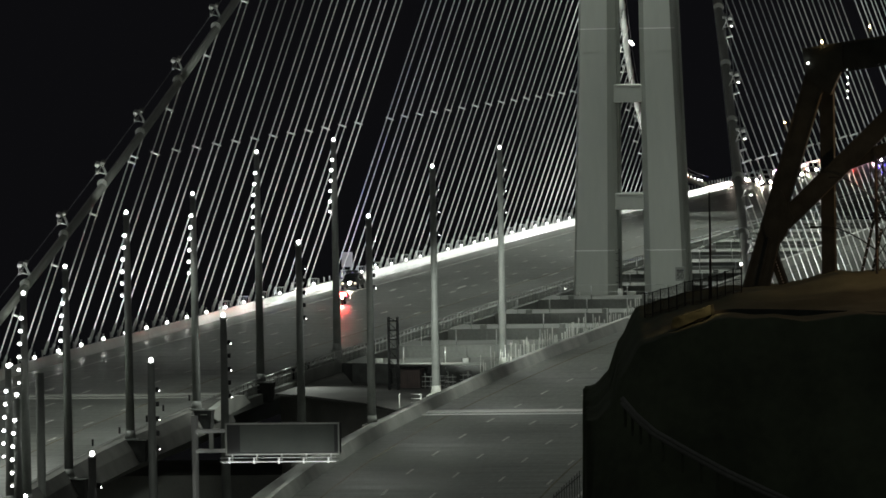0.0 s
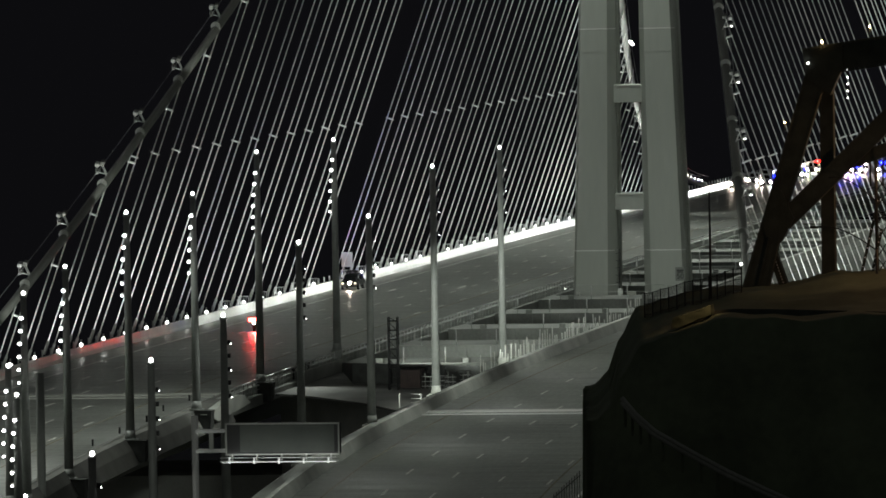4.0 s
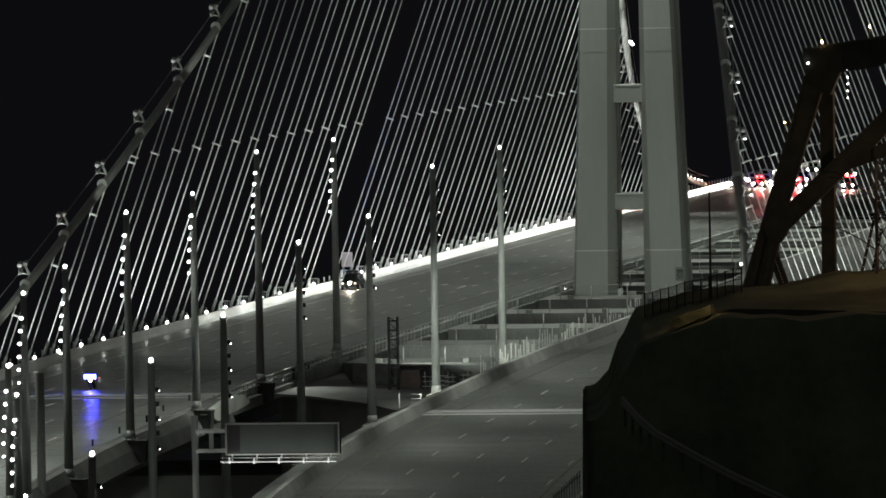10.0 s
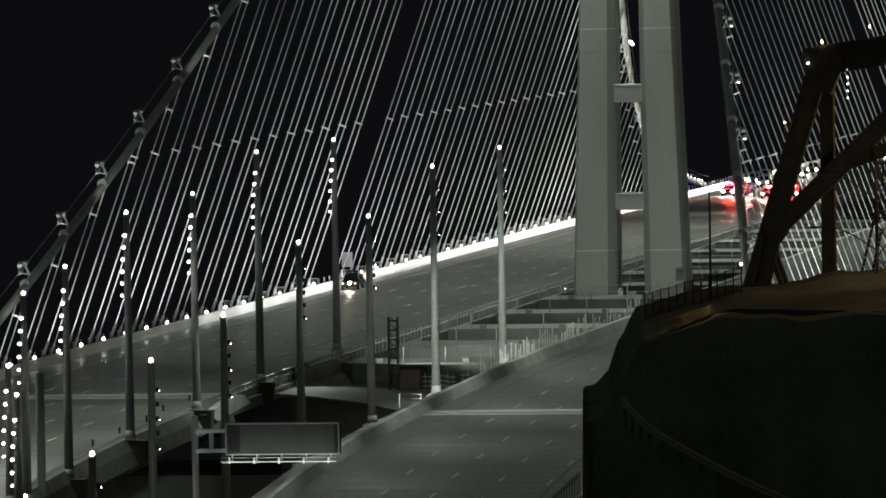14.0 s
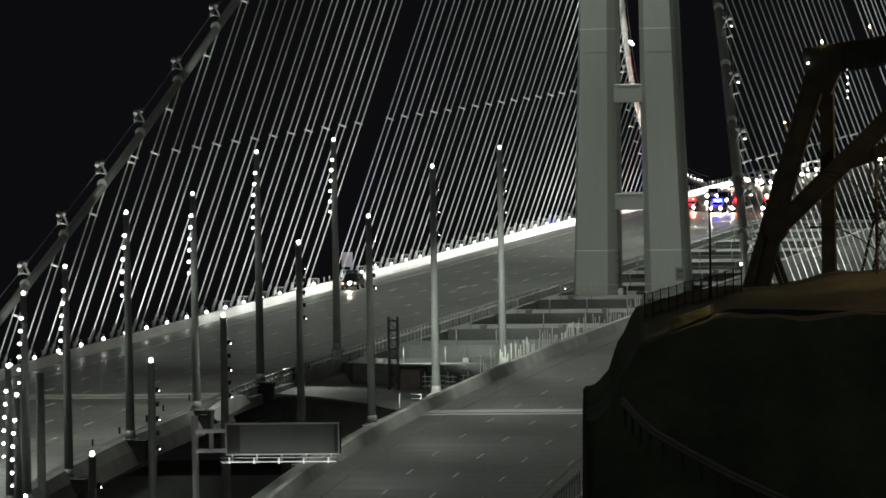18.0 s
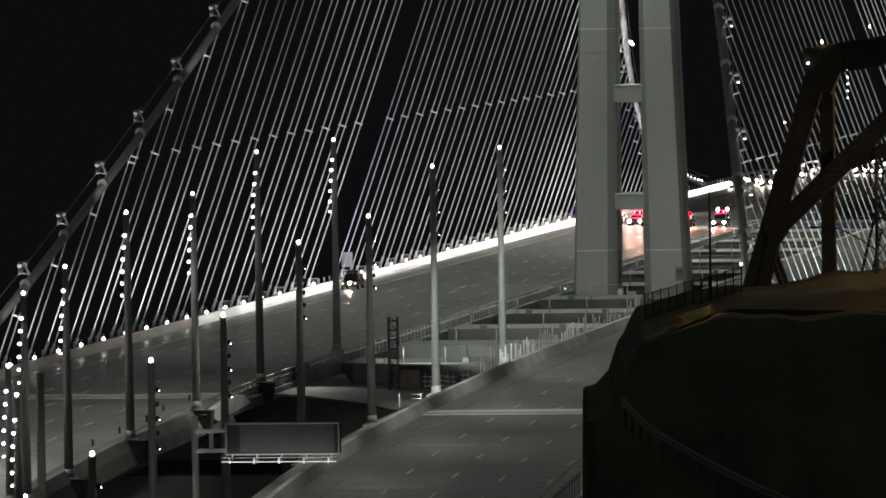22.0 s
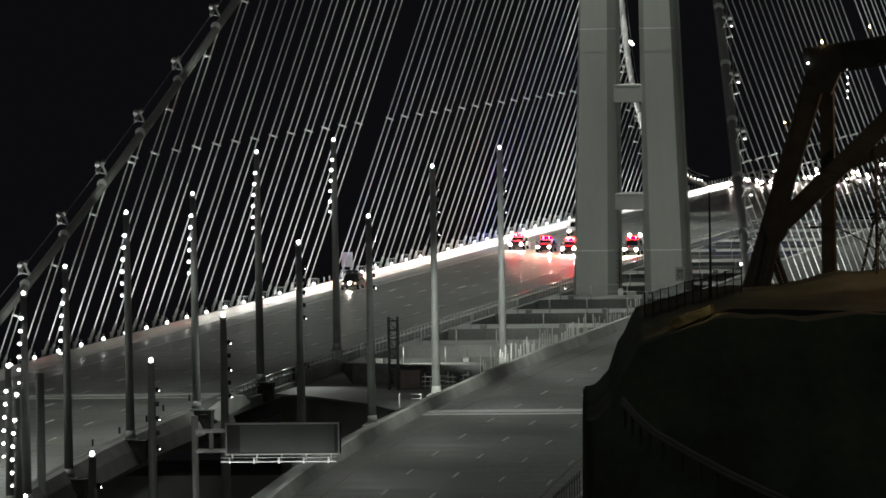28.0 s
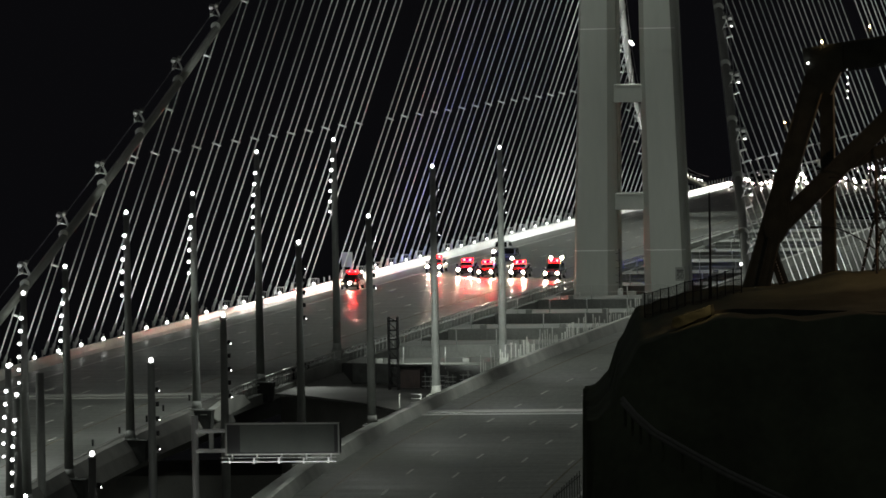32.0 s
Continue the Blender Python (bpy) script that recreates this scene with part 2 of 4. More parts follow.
def sweep(bm, prof, xs, closed=True):
    """A section of (y, z) carried along the line of the road."""
    rings = [[bm.verts.new((x, y + bend(x), z + sag(x))) for y, z in prof] for x in xs]
    k = len(prof)
    for a, b in zip(rings, rings[1:]):
        for i in range(k if closed else k - 1):
            bm.faces.new((a[i], a[(i + 1) % k], b[(i + 1) % k], b[i]))
    if closed:
        bm.faces.new(rings[0][::-1])
        bm.faces.new(rings[-1])


def mesh_of(name, bm):
    bmesh.ops.recalc_face_normals(bm, faces=bm.faces[:])
    me = bpy.data.meshes.new(name)
    bm.to_mesh(me)
    bm.free()
    return me


def part(name, bm, material, parent=None, label="", at=None):
    me = bm if isinstance(bm, bpy.types.Mesh) else mesh_of(name, bm)
    if not me.materials:
        me.materials.append(material)
    ob = new(name, me)
    if parent is not None:
        ob.parent = parent
    if at is not None:
        ob.matrix_basis = at
    if label:
        ob["label"] = label
    return ob


def thing(name, label, category, m=None, group="", kind=""):
    ob = new(name)
    ob.empty_display_size = 0.2
    if m is not None:
        ob.matrix_basis = m
    return tagged(ob, label, category, group, kind)


def setting(name, bm, material, label, category):
    return tagged(part(name, bm, material), label, category, kind="structure")


B = bmesh.new
XS = list(range(-420, -120, 10)) + list(range(-120, 700, 40))

# ---- water, decks ----
bm = B()
bmesh.ops.create_grid(bm, x_segments=20, y_segments=20, size=3000, matrix=Matrix.Translation((1500, 0, -46)))
setting("water", bm, M_WATER, "black bay water under the bridge at night", "water")

bm = B()
quad_pts = [(760, -300, -46), (760, 600, -46), (760, 600, 160), (760, -300, 160)]
bm.faces.new([bm.verts.new(q) for q in quad_pts])
M_NIGHT = glow("night_distance", (0.5, 0.5, 0.6), 0.0072)
M_NIGHT.node_tree.nodes["Principled BSDF"].inputs["Base Color"].default_value = (0, 0, 0, 1)
M_NIGHT.node_tree.nodes["Principled BSDF"].inputs["Specular IOR Level"].default_value = 0
setting("backdrop", bm, M_NIGHT, "black night distance beyond the bay", "backdrop")

INNER, OUTER = 9.2, 31.8
for side, name in ((1, "road_north"), (-1, "road_south")):
    bm = B()
    s = side
    sweep(bm, [(s * (INNER - 0.9), -0.02), (s * (OUTER + 1.9), -0.02), (s * (OUTER + 1.9), -1.2), (s * (OUTER - 5), -5.2), (s * (INNER + 5), -5.2), (s * (INNER - 0.9), -0.62)], XS)
    setting("deck_girder_north" if s > 0 else "deck_girder_south", bm, M_DECK, "pale painted steel box girder carrying the road", "bridge deck")
    bm = B()
    edge = INNER + (0.13 if s > 0 else 0.35)
    sweep(bm, [(s * edge, 0.0), (s * (OUTER - 0.02), 0.0), (s * (OUTER - 0.02), -0.015), (s * edge, -0.015)], XS)
    setting(name, bm, M_ROAD, "worn grey road surface with five marked lanes", "road")

# lane paint: five lanes, twelve-foot dashes every forty-eight feet
DASH = B()
box(DASH, -1.83, 1.83, -0.085, 0.085, 0, 0.012)
DASH = mesh_of("lane_dash", DASH)
DASH.materials.append(M_LINE)
for side, tag in ((1, "road_north"), (-1, "road_south")):
    road = bpy.data.objects[tag]
    far = B()
    for row in range(4):
        y = OUTER - 3.05 - 3.66 * (row + 1) if side > 0 else -(INNER + 4.5 + 3.66 * (row + 1))
        phase = (13.0, 9.9, 6.6, 4.2)[row] if side > 0 else (4.4, 1.6, 13.0, 10.5)[row]
        k = 0
        for i in range(-28, 34):
            x = phase + 14.63 * i
            if x < -290 or x > 480:
                continue
            slope = math.degrees(math.atan2(sag(x + 1) - sag(x - 1), 2))
            turn = math.degrees(math.atan2(bend(x + 1) - bend(x - 1), 2))
            m = pose(x, y + bend(x), sag(x) + 0.003, 0, -slope, turn)
            if x < 330:
                part("lane_dash", DASH, M_LINE, road, at=m)
            else:
                box(far, x - 1.83, x + 1.83, y - 0.075, y + 0.075, 0.003, 0.012)
    part("far_lane_dashes", far, M_LINE, road)["kind"] = "stuff"
    for y in ((OUTER - 3.05, INNER + 4.3) if side > 0 else (-(OUTER - 3.05), -13.3)):
        bm = B()
        sweep(bm, [(y - 0.075, 0.014), (y + 0.075, 0.014), (y + 0.075, 0.002), (y - 0.075, 0.002)], XS)
        part("edge_line", bm, M_LINE if y > 20 else M_FADED, road)
# arrows and bars of paint on the far lanes
for x, y, n in ((20, 16.9, 8), (3, 18.6, 6), (33, 13.1, 7)):
    bm = B()
    box(bm, x - n / 2, x + n / 2, y - 0.13, y + 0.13, 0.003, 0.012)
    part("lane_marking", bm, M_LINE, bpy.data.objects["road_north"])

# expansion joints
for name, x, y0, y1 in (("expansion_joint_north", -187, 9.5, 31.6), ("expansion_joint_south", -208, -31.6, -9.4)):
    bm = B()
    box(bm, x - 1.6, x - 0.5, y0, y1, sag(x) - 0.03, sag(x) + 0.04)
    box(bm, x + 0.4, x + 3.2, y0, y1, sag(x) - 0.03, sag(x) + 0.09)
    ob = setting(name, bm, M_SIGN if y0 < 0 else M_CONC, "pale expansion joint crossing the road", "joint")
    bm = B()
    box(bm, x - 0.5, x + 0.4, y0, y1, sag(x) - 0.03, sag(x) + 0.03)
    part("joint_seal", bm, M_BLACK, ob, "black rubber seal")

# ---- outer barriers ----
PANEL = B()
sec = [(0, 0.0), (0.0, 0.12), (0.1, 0.32), (0.16, 0.86), (0.42, 0.86), (0.46, 0.0)]
ends = [[PANEL.verts.new((x, y, z)) for y, z in sec] for x in (-4.96, 4.96)]
for i in range(6):
    PANEL.faces.new((ends[0][i], ends[0][(i + 1) % 6], ends[1][(i + 1) % 6], ends[1][i]))
PANEL.faces.new(ends[0][::-1])
PANEL.faces.new(ends[1])
PANEL = mesh_of("barrier_panel", PANEL)
PANEL.materials.append(M_BARR)
POST = B()
box(POST, -0.05, 0.05, -0.06, 0.06, 0, 0.62)
bevel(POST, 0.012)
POST = mesh_of("rail_post", POST)
POST.materials.append(M_STEEL)
for side in (1, -1):
    bar = thing("barrier_north" if side > 0 else "barrier_south", "white painted edge barrier with steel posts on top", "barrier", kind="structure")
    for i in range(-42, 49):
        x = 10 * i + 5
        slope = math.degrees(math.atan2(sag(x + 5) - sag(x - 5), 10))
        turn = math.degrees(math.atan2(bend(x + 5) - bend(x - 5), 10))
        m = pose(x, side * OUTER + bend(x), sag(x), 0, -slope, turn)
        if side < 0:
            m = m @ Matrix.Diagonal((1, -1, 1, 1))
        part("barrier_panel", PANEL, M_BARR, bar, at=m)
        if -300 < x < 400:
            for d in (-5, -1.7, 1.7):
                part("rail_post", POST, M_STEEL, bar, at=pose(x + d, side * (OUTER + 0.3) + bend(x), sag(x) + 0.86))

# inner railings beside the gap
RPOST = B()
box(RPOST, -0.035, 0.035, -0.035, 0.035, 0, 1.25)
RPOST = mesh_of("railing_post", RPOST)
RPOST.materials.append(M_STEEL)
rail = thing("railing_north", "grey steel railing along the inner road edge", "railing", kind="structure")
for i in range(150):
    x = -188 + 2.0 * i
    part("railing_post", RPOST, M_STEEL, rail, at=pose(x, 8.0 + bend(x), sag(x) - 0.67))
xs = list(range(-188, 430, 10))
for z, r in ((0.4, 0.022), (0.75, 0.045), (1.25, 0.055)):
    bm = B()
    for a, b in zip(xs, xs[1:]):
        tube(bm, (a, 8.0 + bend(a), z - 0.67 + sag(a)), (b, 8.0 + bend(b), z - 0.67 + sag(b)), r, 6)
    part("top_rail" if z > 1 else "mid_rail", bm, M_STEEL, rail)
bm = B()
sweep(bm, [(INNER - 0.3, 0), (INNER + 0.12, 0), (INNER + 0.08, 0.06), (INNER - 0.26, 0.06)], XS)
part("kerb", bm, M_DARK, rail)
bm = B()
sweep(bm, [(7.7, -0.67), (8.28, -0.67), (8.28, -1.5), (7.7, -1.5)], [-190 + 10 * i for i in range(62)])
setting("deck_ledge", bm, M_BEAM, "grey steel ledge below the deck edge carrying the railing", "deck edge")
bm = B()
sweep(bm, [(INNER - 0.32, 0.03), (INNER - 0.96, 0.0), (INNER - 1.5, -0.8), (INNER - 2.0, -1.85), (INNER - 0.93, -1.85)], [-420 + 10 * i for i in range(24)])
setting("deck_apron", bm, M_DARK, "pale concrete parapet edge of the deck", "deck edge")
for i in range(9):
    x = -192 - 11 * i
    bm = B()
    box(bm, -0.07, 0.07, -0.07, 0.07, 0, 0.5)
    ob = part("marker_post", bevel(bm, 0.015), M_BLACK, at=pose(x, (10.6 if x > -205 else 9.8) + bend(x), sag(x)))
    tagged(ob, "short black marker post at the road edge", "post", "marker posts along the road edge")
bm = B()
sweep(bm, [(-10.35, -0.01), (-11.2, -0.01), (-11.18, 0.06), (-10.84, 0.85), (-10.42, 0.85)], XS)
setting("parapet_south", bm, M_CONC, "pale concrete parapet along the inner road edge", "parapet")
for i in range(88):
    random.seed(i)
    x = -172 + 1.55 * i
    if i % 9 == 3:
        continue
    h = random.choice((1.2, 1.4, 1.7, 2.1)) if x > -112 else random.choice((1.4, 1.7, 2.0, 2.2))
    bm = B()
    tube(bm, (0, 0, 0), (0, 0, h), 0.055, 6)
    tube(bm, (0, 0, 0), (0, 0, 0.06), 0.14, 6)
    ob = part("stanchion", bm, M_CONC, at=pose(x + random.uniform(-0.4, 0.4), -10.05, sag(x) - 0.02))
    tagged(ob, "pale upright post beside the parapet", "post", "posts along the parapet")

# small work lamp where the ledge meets the tower
ob = thing("ledge_lamp", "small bright work lamp on the ledge beside the tower", "lamp", pose(5.0, 7.9, -0.66))
bm = B()
tube(bm, (0, 0, 0), (0, 0, 0.25), 0.05, 6)
part("stand", bm, M_STEEL, ob)
bm = B()
bmesh.ops.create_uvsphere(bm, u_segments=8, v_segments=6, radius=0.055, matrix=Matrix.Translation((0, 0, 0.29)))
part("bulb", bm, G_LED, ob)

# ---- cross beams in the gap ----
for i in range(12):
    x = -127 + 30 * i
    if x > 300:
        break
    ob = thing("cross_beam", "pale steel cross beam joining the two decks", "beam", pose(x, 0, 0), "cross beams between the decks", "structure")
    bm = B()
    box(bm, -9.5, 0, -8.25, 7.66, -4.6, -0.55)
    part("beam_box", bevel(bm, 0.06), M_BEAM, ob)
    for y in (-5.5, -1.5, 2.2, 5.4):
        bm = B()
        tube(bm, (-9.2, y, -0.55), (-9.2, y, 0.85), 0.06, 6)
        part("beam_post", bm, M_STEEL, ob)
    if i > 3:
        bm = B()
        for z in (0.2, 0.9):
            tube(bm, (-9.2, -8.2, z), (-9.2, 7.6, z), 0.025, 5)
        part("beam_rail", bm, M_STEEL, ob)
    for y in (-6.8, -4.1, -1.4, 1.3, 4.0, 6.7):
        bm = B()
        box(bm, -9.66, -9.5, y - 0.12, y + 0.12, -4.4, -0.62)
        part("stiffener", bm, M_BEAM, ob)
    bm = B()
    box(bm, -9.72, -9.52, -8.2, 7.6, -0.62, -0.5)
    part("top_flange", bm, M_BEAM, ob)
    for y in (-3.2, 4.4):
        bm = B()
        box(bm, -8.6, -8.1, y - 0.3, y + 0.3, -0.55, -0.15)
        part("junction_box", bevel(bm, 0.04), M_BEAM, ob)

# pier cap with its platform under the near end of the span
bm = B()
edge = [(-136, 7.6), (-169.6, 7.6), (-173, 4.4), (-183.5, -2.0), (-198, -8.25), (-136, -8.25)]
lo, hi = [[bm.verts.new((x, y, z)) for x, y in edge] for z in (-1.38, -1.2)]
bm.faces.new(lo)
bm.faces.new(hi)
for i in range(6):
    bm.faces.new((lo[i], lo[(i + 1) % 6], hi[(i + 1) % 6], hi[i]))
setting("pier_cap", bm, mat("cap_concrete", (0.15, 0.15, 0.14), 0.8, 0, 0.15, 0.45, 4), "lit concrete pier cap between the decks", "pier")
bm = B()
lo, hi = [[bm.verts.new((x + 2.5, y, z)) for x, y in edge] for z in (-8, -1.4)]
bm.faces.new(lo)
bm.faces.new(hi)
for i in range(6):
    bm.faces.new((lo[i], lo[(i + 1) % 6], hi[(i + 1) % 6], hi[i]))
setting("pier_corbel", bm, M_CONC, "dark recess under the pier cap", "pier")
bm = B()
box(bm, -168, -148, -30, 30, -46, -8.1)
setting("pier_wall", bm, M_CONC, "dark concrete pier standing in the ground", "pier")
cont = thing("storage_container", "rust-red corrugated site container on the pier cap", "container", pose(-162.3, -2.8, -1.2))
bm = B()
box(bm, -1.2, 1.2, -0.85, 0.85, 0, 1.55)
part("shell", bevel(bm, 0.03), M_REDBOX, cont)
for k in range(8):
    bm = B()
    box(bm, -1.26, -1.2, -0.8 + k * 0.21, -0.69 + k * 0.21, 0.1, 1.45)
    part("rib", bm, M_REDBOX, cont)
for y, h in ((-6.35, 1.15), (-8.1, 1.15)):
    bm = B()
    tube(bm, (0, 0, 0), (0, 0, h), 0.045, 6)
    ob = part("white_post", bm, M_CONC, at=pose(-191, y, -1.2))
    tagged(ob, "short white upright on the pier cap", "post", "white posts on the pier cap")
tower = thing("scaffold_tower", "dark slender lattice stair tower on the pier cap", "scaffold", pose(-165.6, -1.75, -1.2))
for sx in (-0.37, 0.37):
    for sy in (-0.37, 0.37):
        bm = B()
        tube(bm, (sx, sy, 0), (sx, sy, 6.1), 0.06, 6)
        part("standard", bm, M_BLACK, tower)
for k in range(8):
    bm = B()
    z = 0.3 + k * 0.78
    for a, b in (((-0.37, -0.37), (0.37, -0.37)), ((0.37, -0.37), (0.37, 0.37)), ((0.37, 0.37), (-0.37, 0.37)), ((-0.37, 0.37), (-0.37, -0.37))):
        tube(bm, (*a, z), (*b, z), 0.045, 5)
    tube(bm, (-0.37, -0.37, z), (-0.37, 0.37, min(6.1, z + 0.78)), 0.03, 5)
    part("brace_ring", bm, M_BLACK, tower)

# racks of scaffold poles beside the parapet
for k, (x, y) in enumerate(((-165, -4.5), (-164, -5.6), (-166, -6.6), (-163, -7.4))):
    rack = thing("scaffold_rack", "dark rack of upright scaffold poles on the pier cap", "scaffold", pose(x, y, -1.2), "scaffold racks on the pier cap")
    random.seed(70 + k)
    for j in range(5):
        bm = B()
        yy = -0.42 + 0.21 * j
        tube(bm, (0.1 * (j % 2), yy, 0), (0.1 * (j % 2), yy + random.uniform(-0.05, 0.05), random.uniform(1.0, 1.75)), 0.045, 6)
        part("upright", bm, M_BEAM if j % 2 else M_BLACK, rack)
    for z in (0.25, 0.65, 1.05, 1.4):
        bm = B()
        tube(bm, (-0.06, -0.48, z), (-0.06, 0.48, z), 0.03, 5)
        part("rung", bm, M_STEEL if z < 1.2 else M_BLACK, rack)
guardrail = thing("hand_rail", "short pale hand rail on the pier cap", "railing", pose(-190.9, 0, -1.2))
for z in (0.35, 0.7, 1.05):
    bm = B()
    tube(bm, (0.5, -7.2, z), (0, -8.1, z), 0.03, 6)
    part("rail", bm, M_STEEL, guardrail)
# loose gear on the ledge by the first railing
for k, (x, h) in enumerate(((-158.5, 0.7), (-156.2, 1.1), (-155.2, 1.3), (-153.0, 0.9), (-151.5, 0.6))):
    ob = thing("work_stand", "small dark work stand on the deck ledge", "stand", pose(x, 8.0, -0.65), "work stands on the ledge")
    for a in (-0.25, 0.25):
        bm = B()
        tube(bm, (a, 0, 0), (a * 0.3, 0, h), 0.05, 6)
        part("leg", bm, M_BLACK, ob)
    bm = B()
    box(bm, -0.16, 0.16, -0.14, 0.14, h, h + 0.25)
    part("head", bevel(bm, 0.04), M_BLACK, ob)

# low walls that close the pier cap, given a near-black colour
for name, a, b, za, zb, m, label in (("cap_wall", (-156, 3.4), (-158.5, -8.1), 0.55, 0.35, M_WRAPWALL, "dark low wall on the pier cap"), ("cap_wing_wall", (-137, 7.5), (-155.6, 3.44), -0.4, 0.5, M_WRAPWALL, "dark wing wall between pier cap and deck")):
    bm = B()
    lo = [bm.verts.new((p[0] + d, p[1], -1.19)) for p, d in ((a, 0), (b, 0), (b, 0.4), (a, 0.4))]
    hi = [bm.verts.new((p[0] + d, p[1], z)) for p, d, z in ((a, 0, za), (b, 0, zb), (b, 0.4, zb), (a, 0.4, za))]
    bm.faces.new(lo)
    bm.faces.new(hi)
    for i in range(4):
        bm.faces.new((lo[i], lo[(i + 1) % 4], hi[(i + 1) % 4], hi[i]))
    setting(name, bevel(bm, 0.03), m, label, "wall")
bm = B()
box(bm, -156, -134, 7.56, 7.69, -1.95, -0.1)
setting("deck_fascia", bm, M_CONC, "grey steel fascia under the deck edge", "deck edge")

# splayed end plate of the deck edge
bm = B()
pts = [(-203.5, -0.9), (-192.4, -0.1), (-187.0, -0.28), (-184.0, -1.1), (-198.5, -1.75)]
f0, f1 = [[bm.verts.new((x, y, z)) for x, z in pts] for y in (7.0, 7.6)]
bm.faces.new(f0)
bm.faces.new(f1[::-1])
for i in range(5):
    bm.faces.new((f0[i], f0[(i + 1) % 5], f1[(i + 1) % 5], f1[i]))
setting("edge_plate", bevel(bm, 0.04), M_CONC, "pale splayed end plate of the deck edge", "deck edge")

# ---- main cables and suspenders ----
for side in (1, -1):
    cab = thing("main_cable", "thick grey main cable rising to the tower top", "cable", group="main cables")
    for name, xs in (("back_cable", [-178 + 178 * i / 40 for i in range(41)]), ("span_cable", [330 * i / 60 for i in range(61)])):
        bm = B()
        hose(bm, [cable_point(a, side) for a in xs], 0.38, 12)
        part(name, bm, M_CABLE, cab)
        for off in (0.55, -0.55):
            bm = B()
            hose(bm, [cable_point(a, side) + Vector((0, off, 1.15)) for a in xs], 0.025, 5)
            part("hand_rope", bm, M_STEEL, cab)

for i in range(7):
    q = cable_point(296 + 5 * i, 1)
    ob = thing("cable_lamp", "small white lamp on the low end of the cable", "lamp", pose(q.x, q.y, q.z + 0.4), "lamps on the low cable")
    bm = B()
    bmesh.ops.create_uvsphere(bm, u_segments=8, v_segments=6, radius=0.1, matrix=Matrix.Translation((0, 0, 0.12)))
    part("bulb", bm, G_FLOOD, ob)
    bm = B()
    tube(bm, (0, 0, -0.1), (0, 0, 0.06), 0.06, 6)
    part("holder", bm, M_STEEL, ob)


q = cable_point(186, 1)
ob = thing("cable_lamp", "pair of bright white lamps clamped beside the cable", "lamp", pose(q.x - 0.4, q.y - 0.75, q.z + 0.1))
for dy, dz in ((0.12, 0.2), (-0.12, -0.1)):
    bm = B()
    bmesh.ops.create_uvsphere(bm, u_segments=10, v_segments=6, radius=0.21, matrix=Matrix.Translation((0, dy, dz)))
    part("bulb", bm, G_FLOOD, ob)
bm = B()
tube(bm, (0.15, -0.1, 0), (0.4, 0.7, -0.1), 0.06, 6)
part("clamp_arm", bm, M_STEEL, ob)


def floodlight(framed):
    fl = thing("floodlight", "small bright floodlight in a white frame at a suspender's foot" if framed else "small bright floodlight at a suspender's foot", "floodlight", pose(0, 0, -300), "floodlights along the barrier")
    bm = B()
    box(bm, -0.3, 0.35, -0.2, 0.2, 0, 0.34)
    part("housing", bevel(bm, 0.05), M_STEEL, fl)
    bm = B()
    bmesh.ops.create_uvsphere(bm, u_segments=10, v_segments=6, radius=0.12 if framed else 0.15, matrix=Matrix.Translation((-0.32, -0.12, 0.22)))
    part("lens", bm, G_FLOOD, fl, "bright white lens")
    if framed:
        bm = B()
        for a in (-0.62, 0.62):
            for b in (-0.38, 0.38):
                beam(bm, (a, b, 0), (a, b, 0.78), 0.034, 0.034)
            beam(bm, (a, -0.4, 0.78), (a, 0.4, 0.78), 0.034, 0.034, Vector((0, 0, 1)))
        for b in (-0.38, 0.38):
            beam(bm, (-0.62, b, 0.78), (0.62, b, 0.78), 0.034, 0.034)
            beam(bm, (-0.62, b, 0.12), (0.62, b, 0.12), 0.03, 0.03)
        part("guard_frame", bm, M_ROPE, fl)
    return fl


FLOOD, BARE_FLOOD = floodlight(True), floodlight(False)

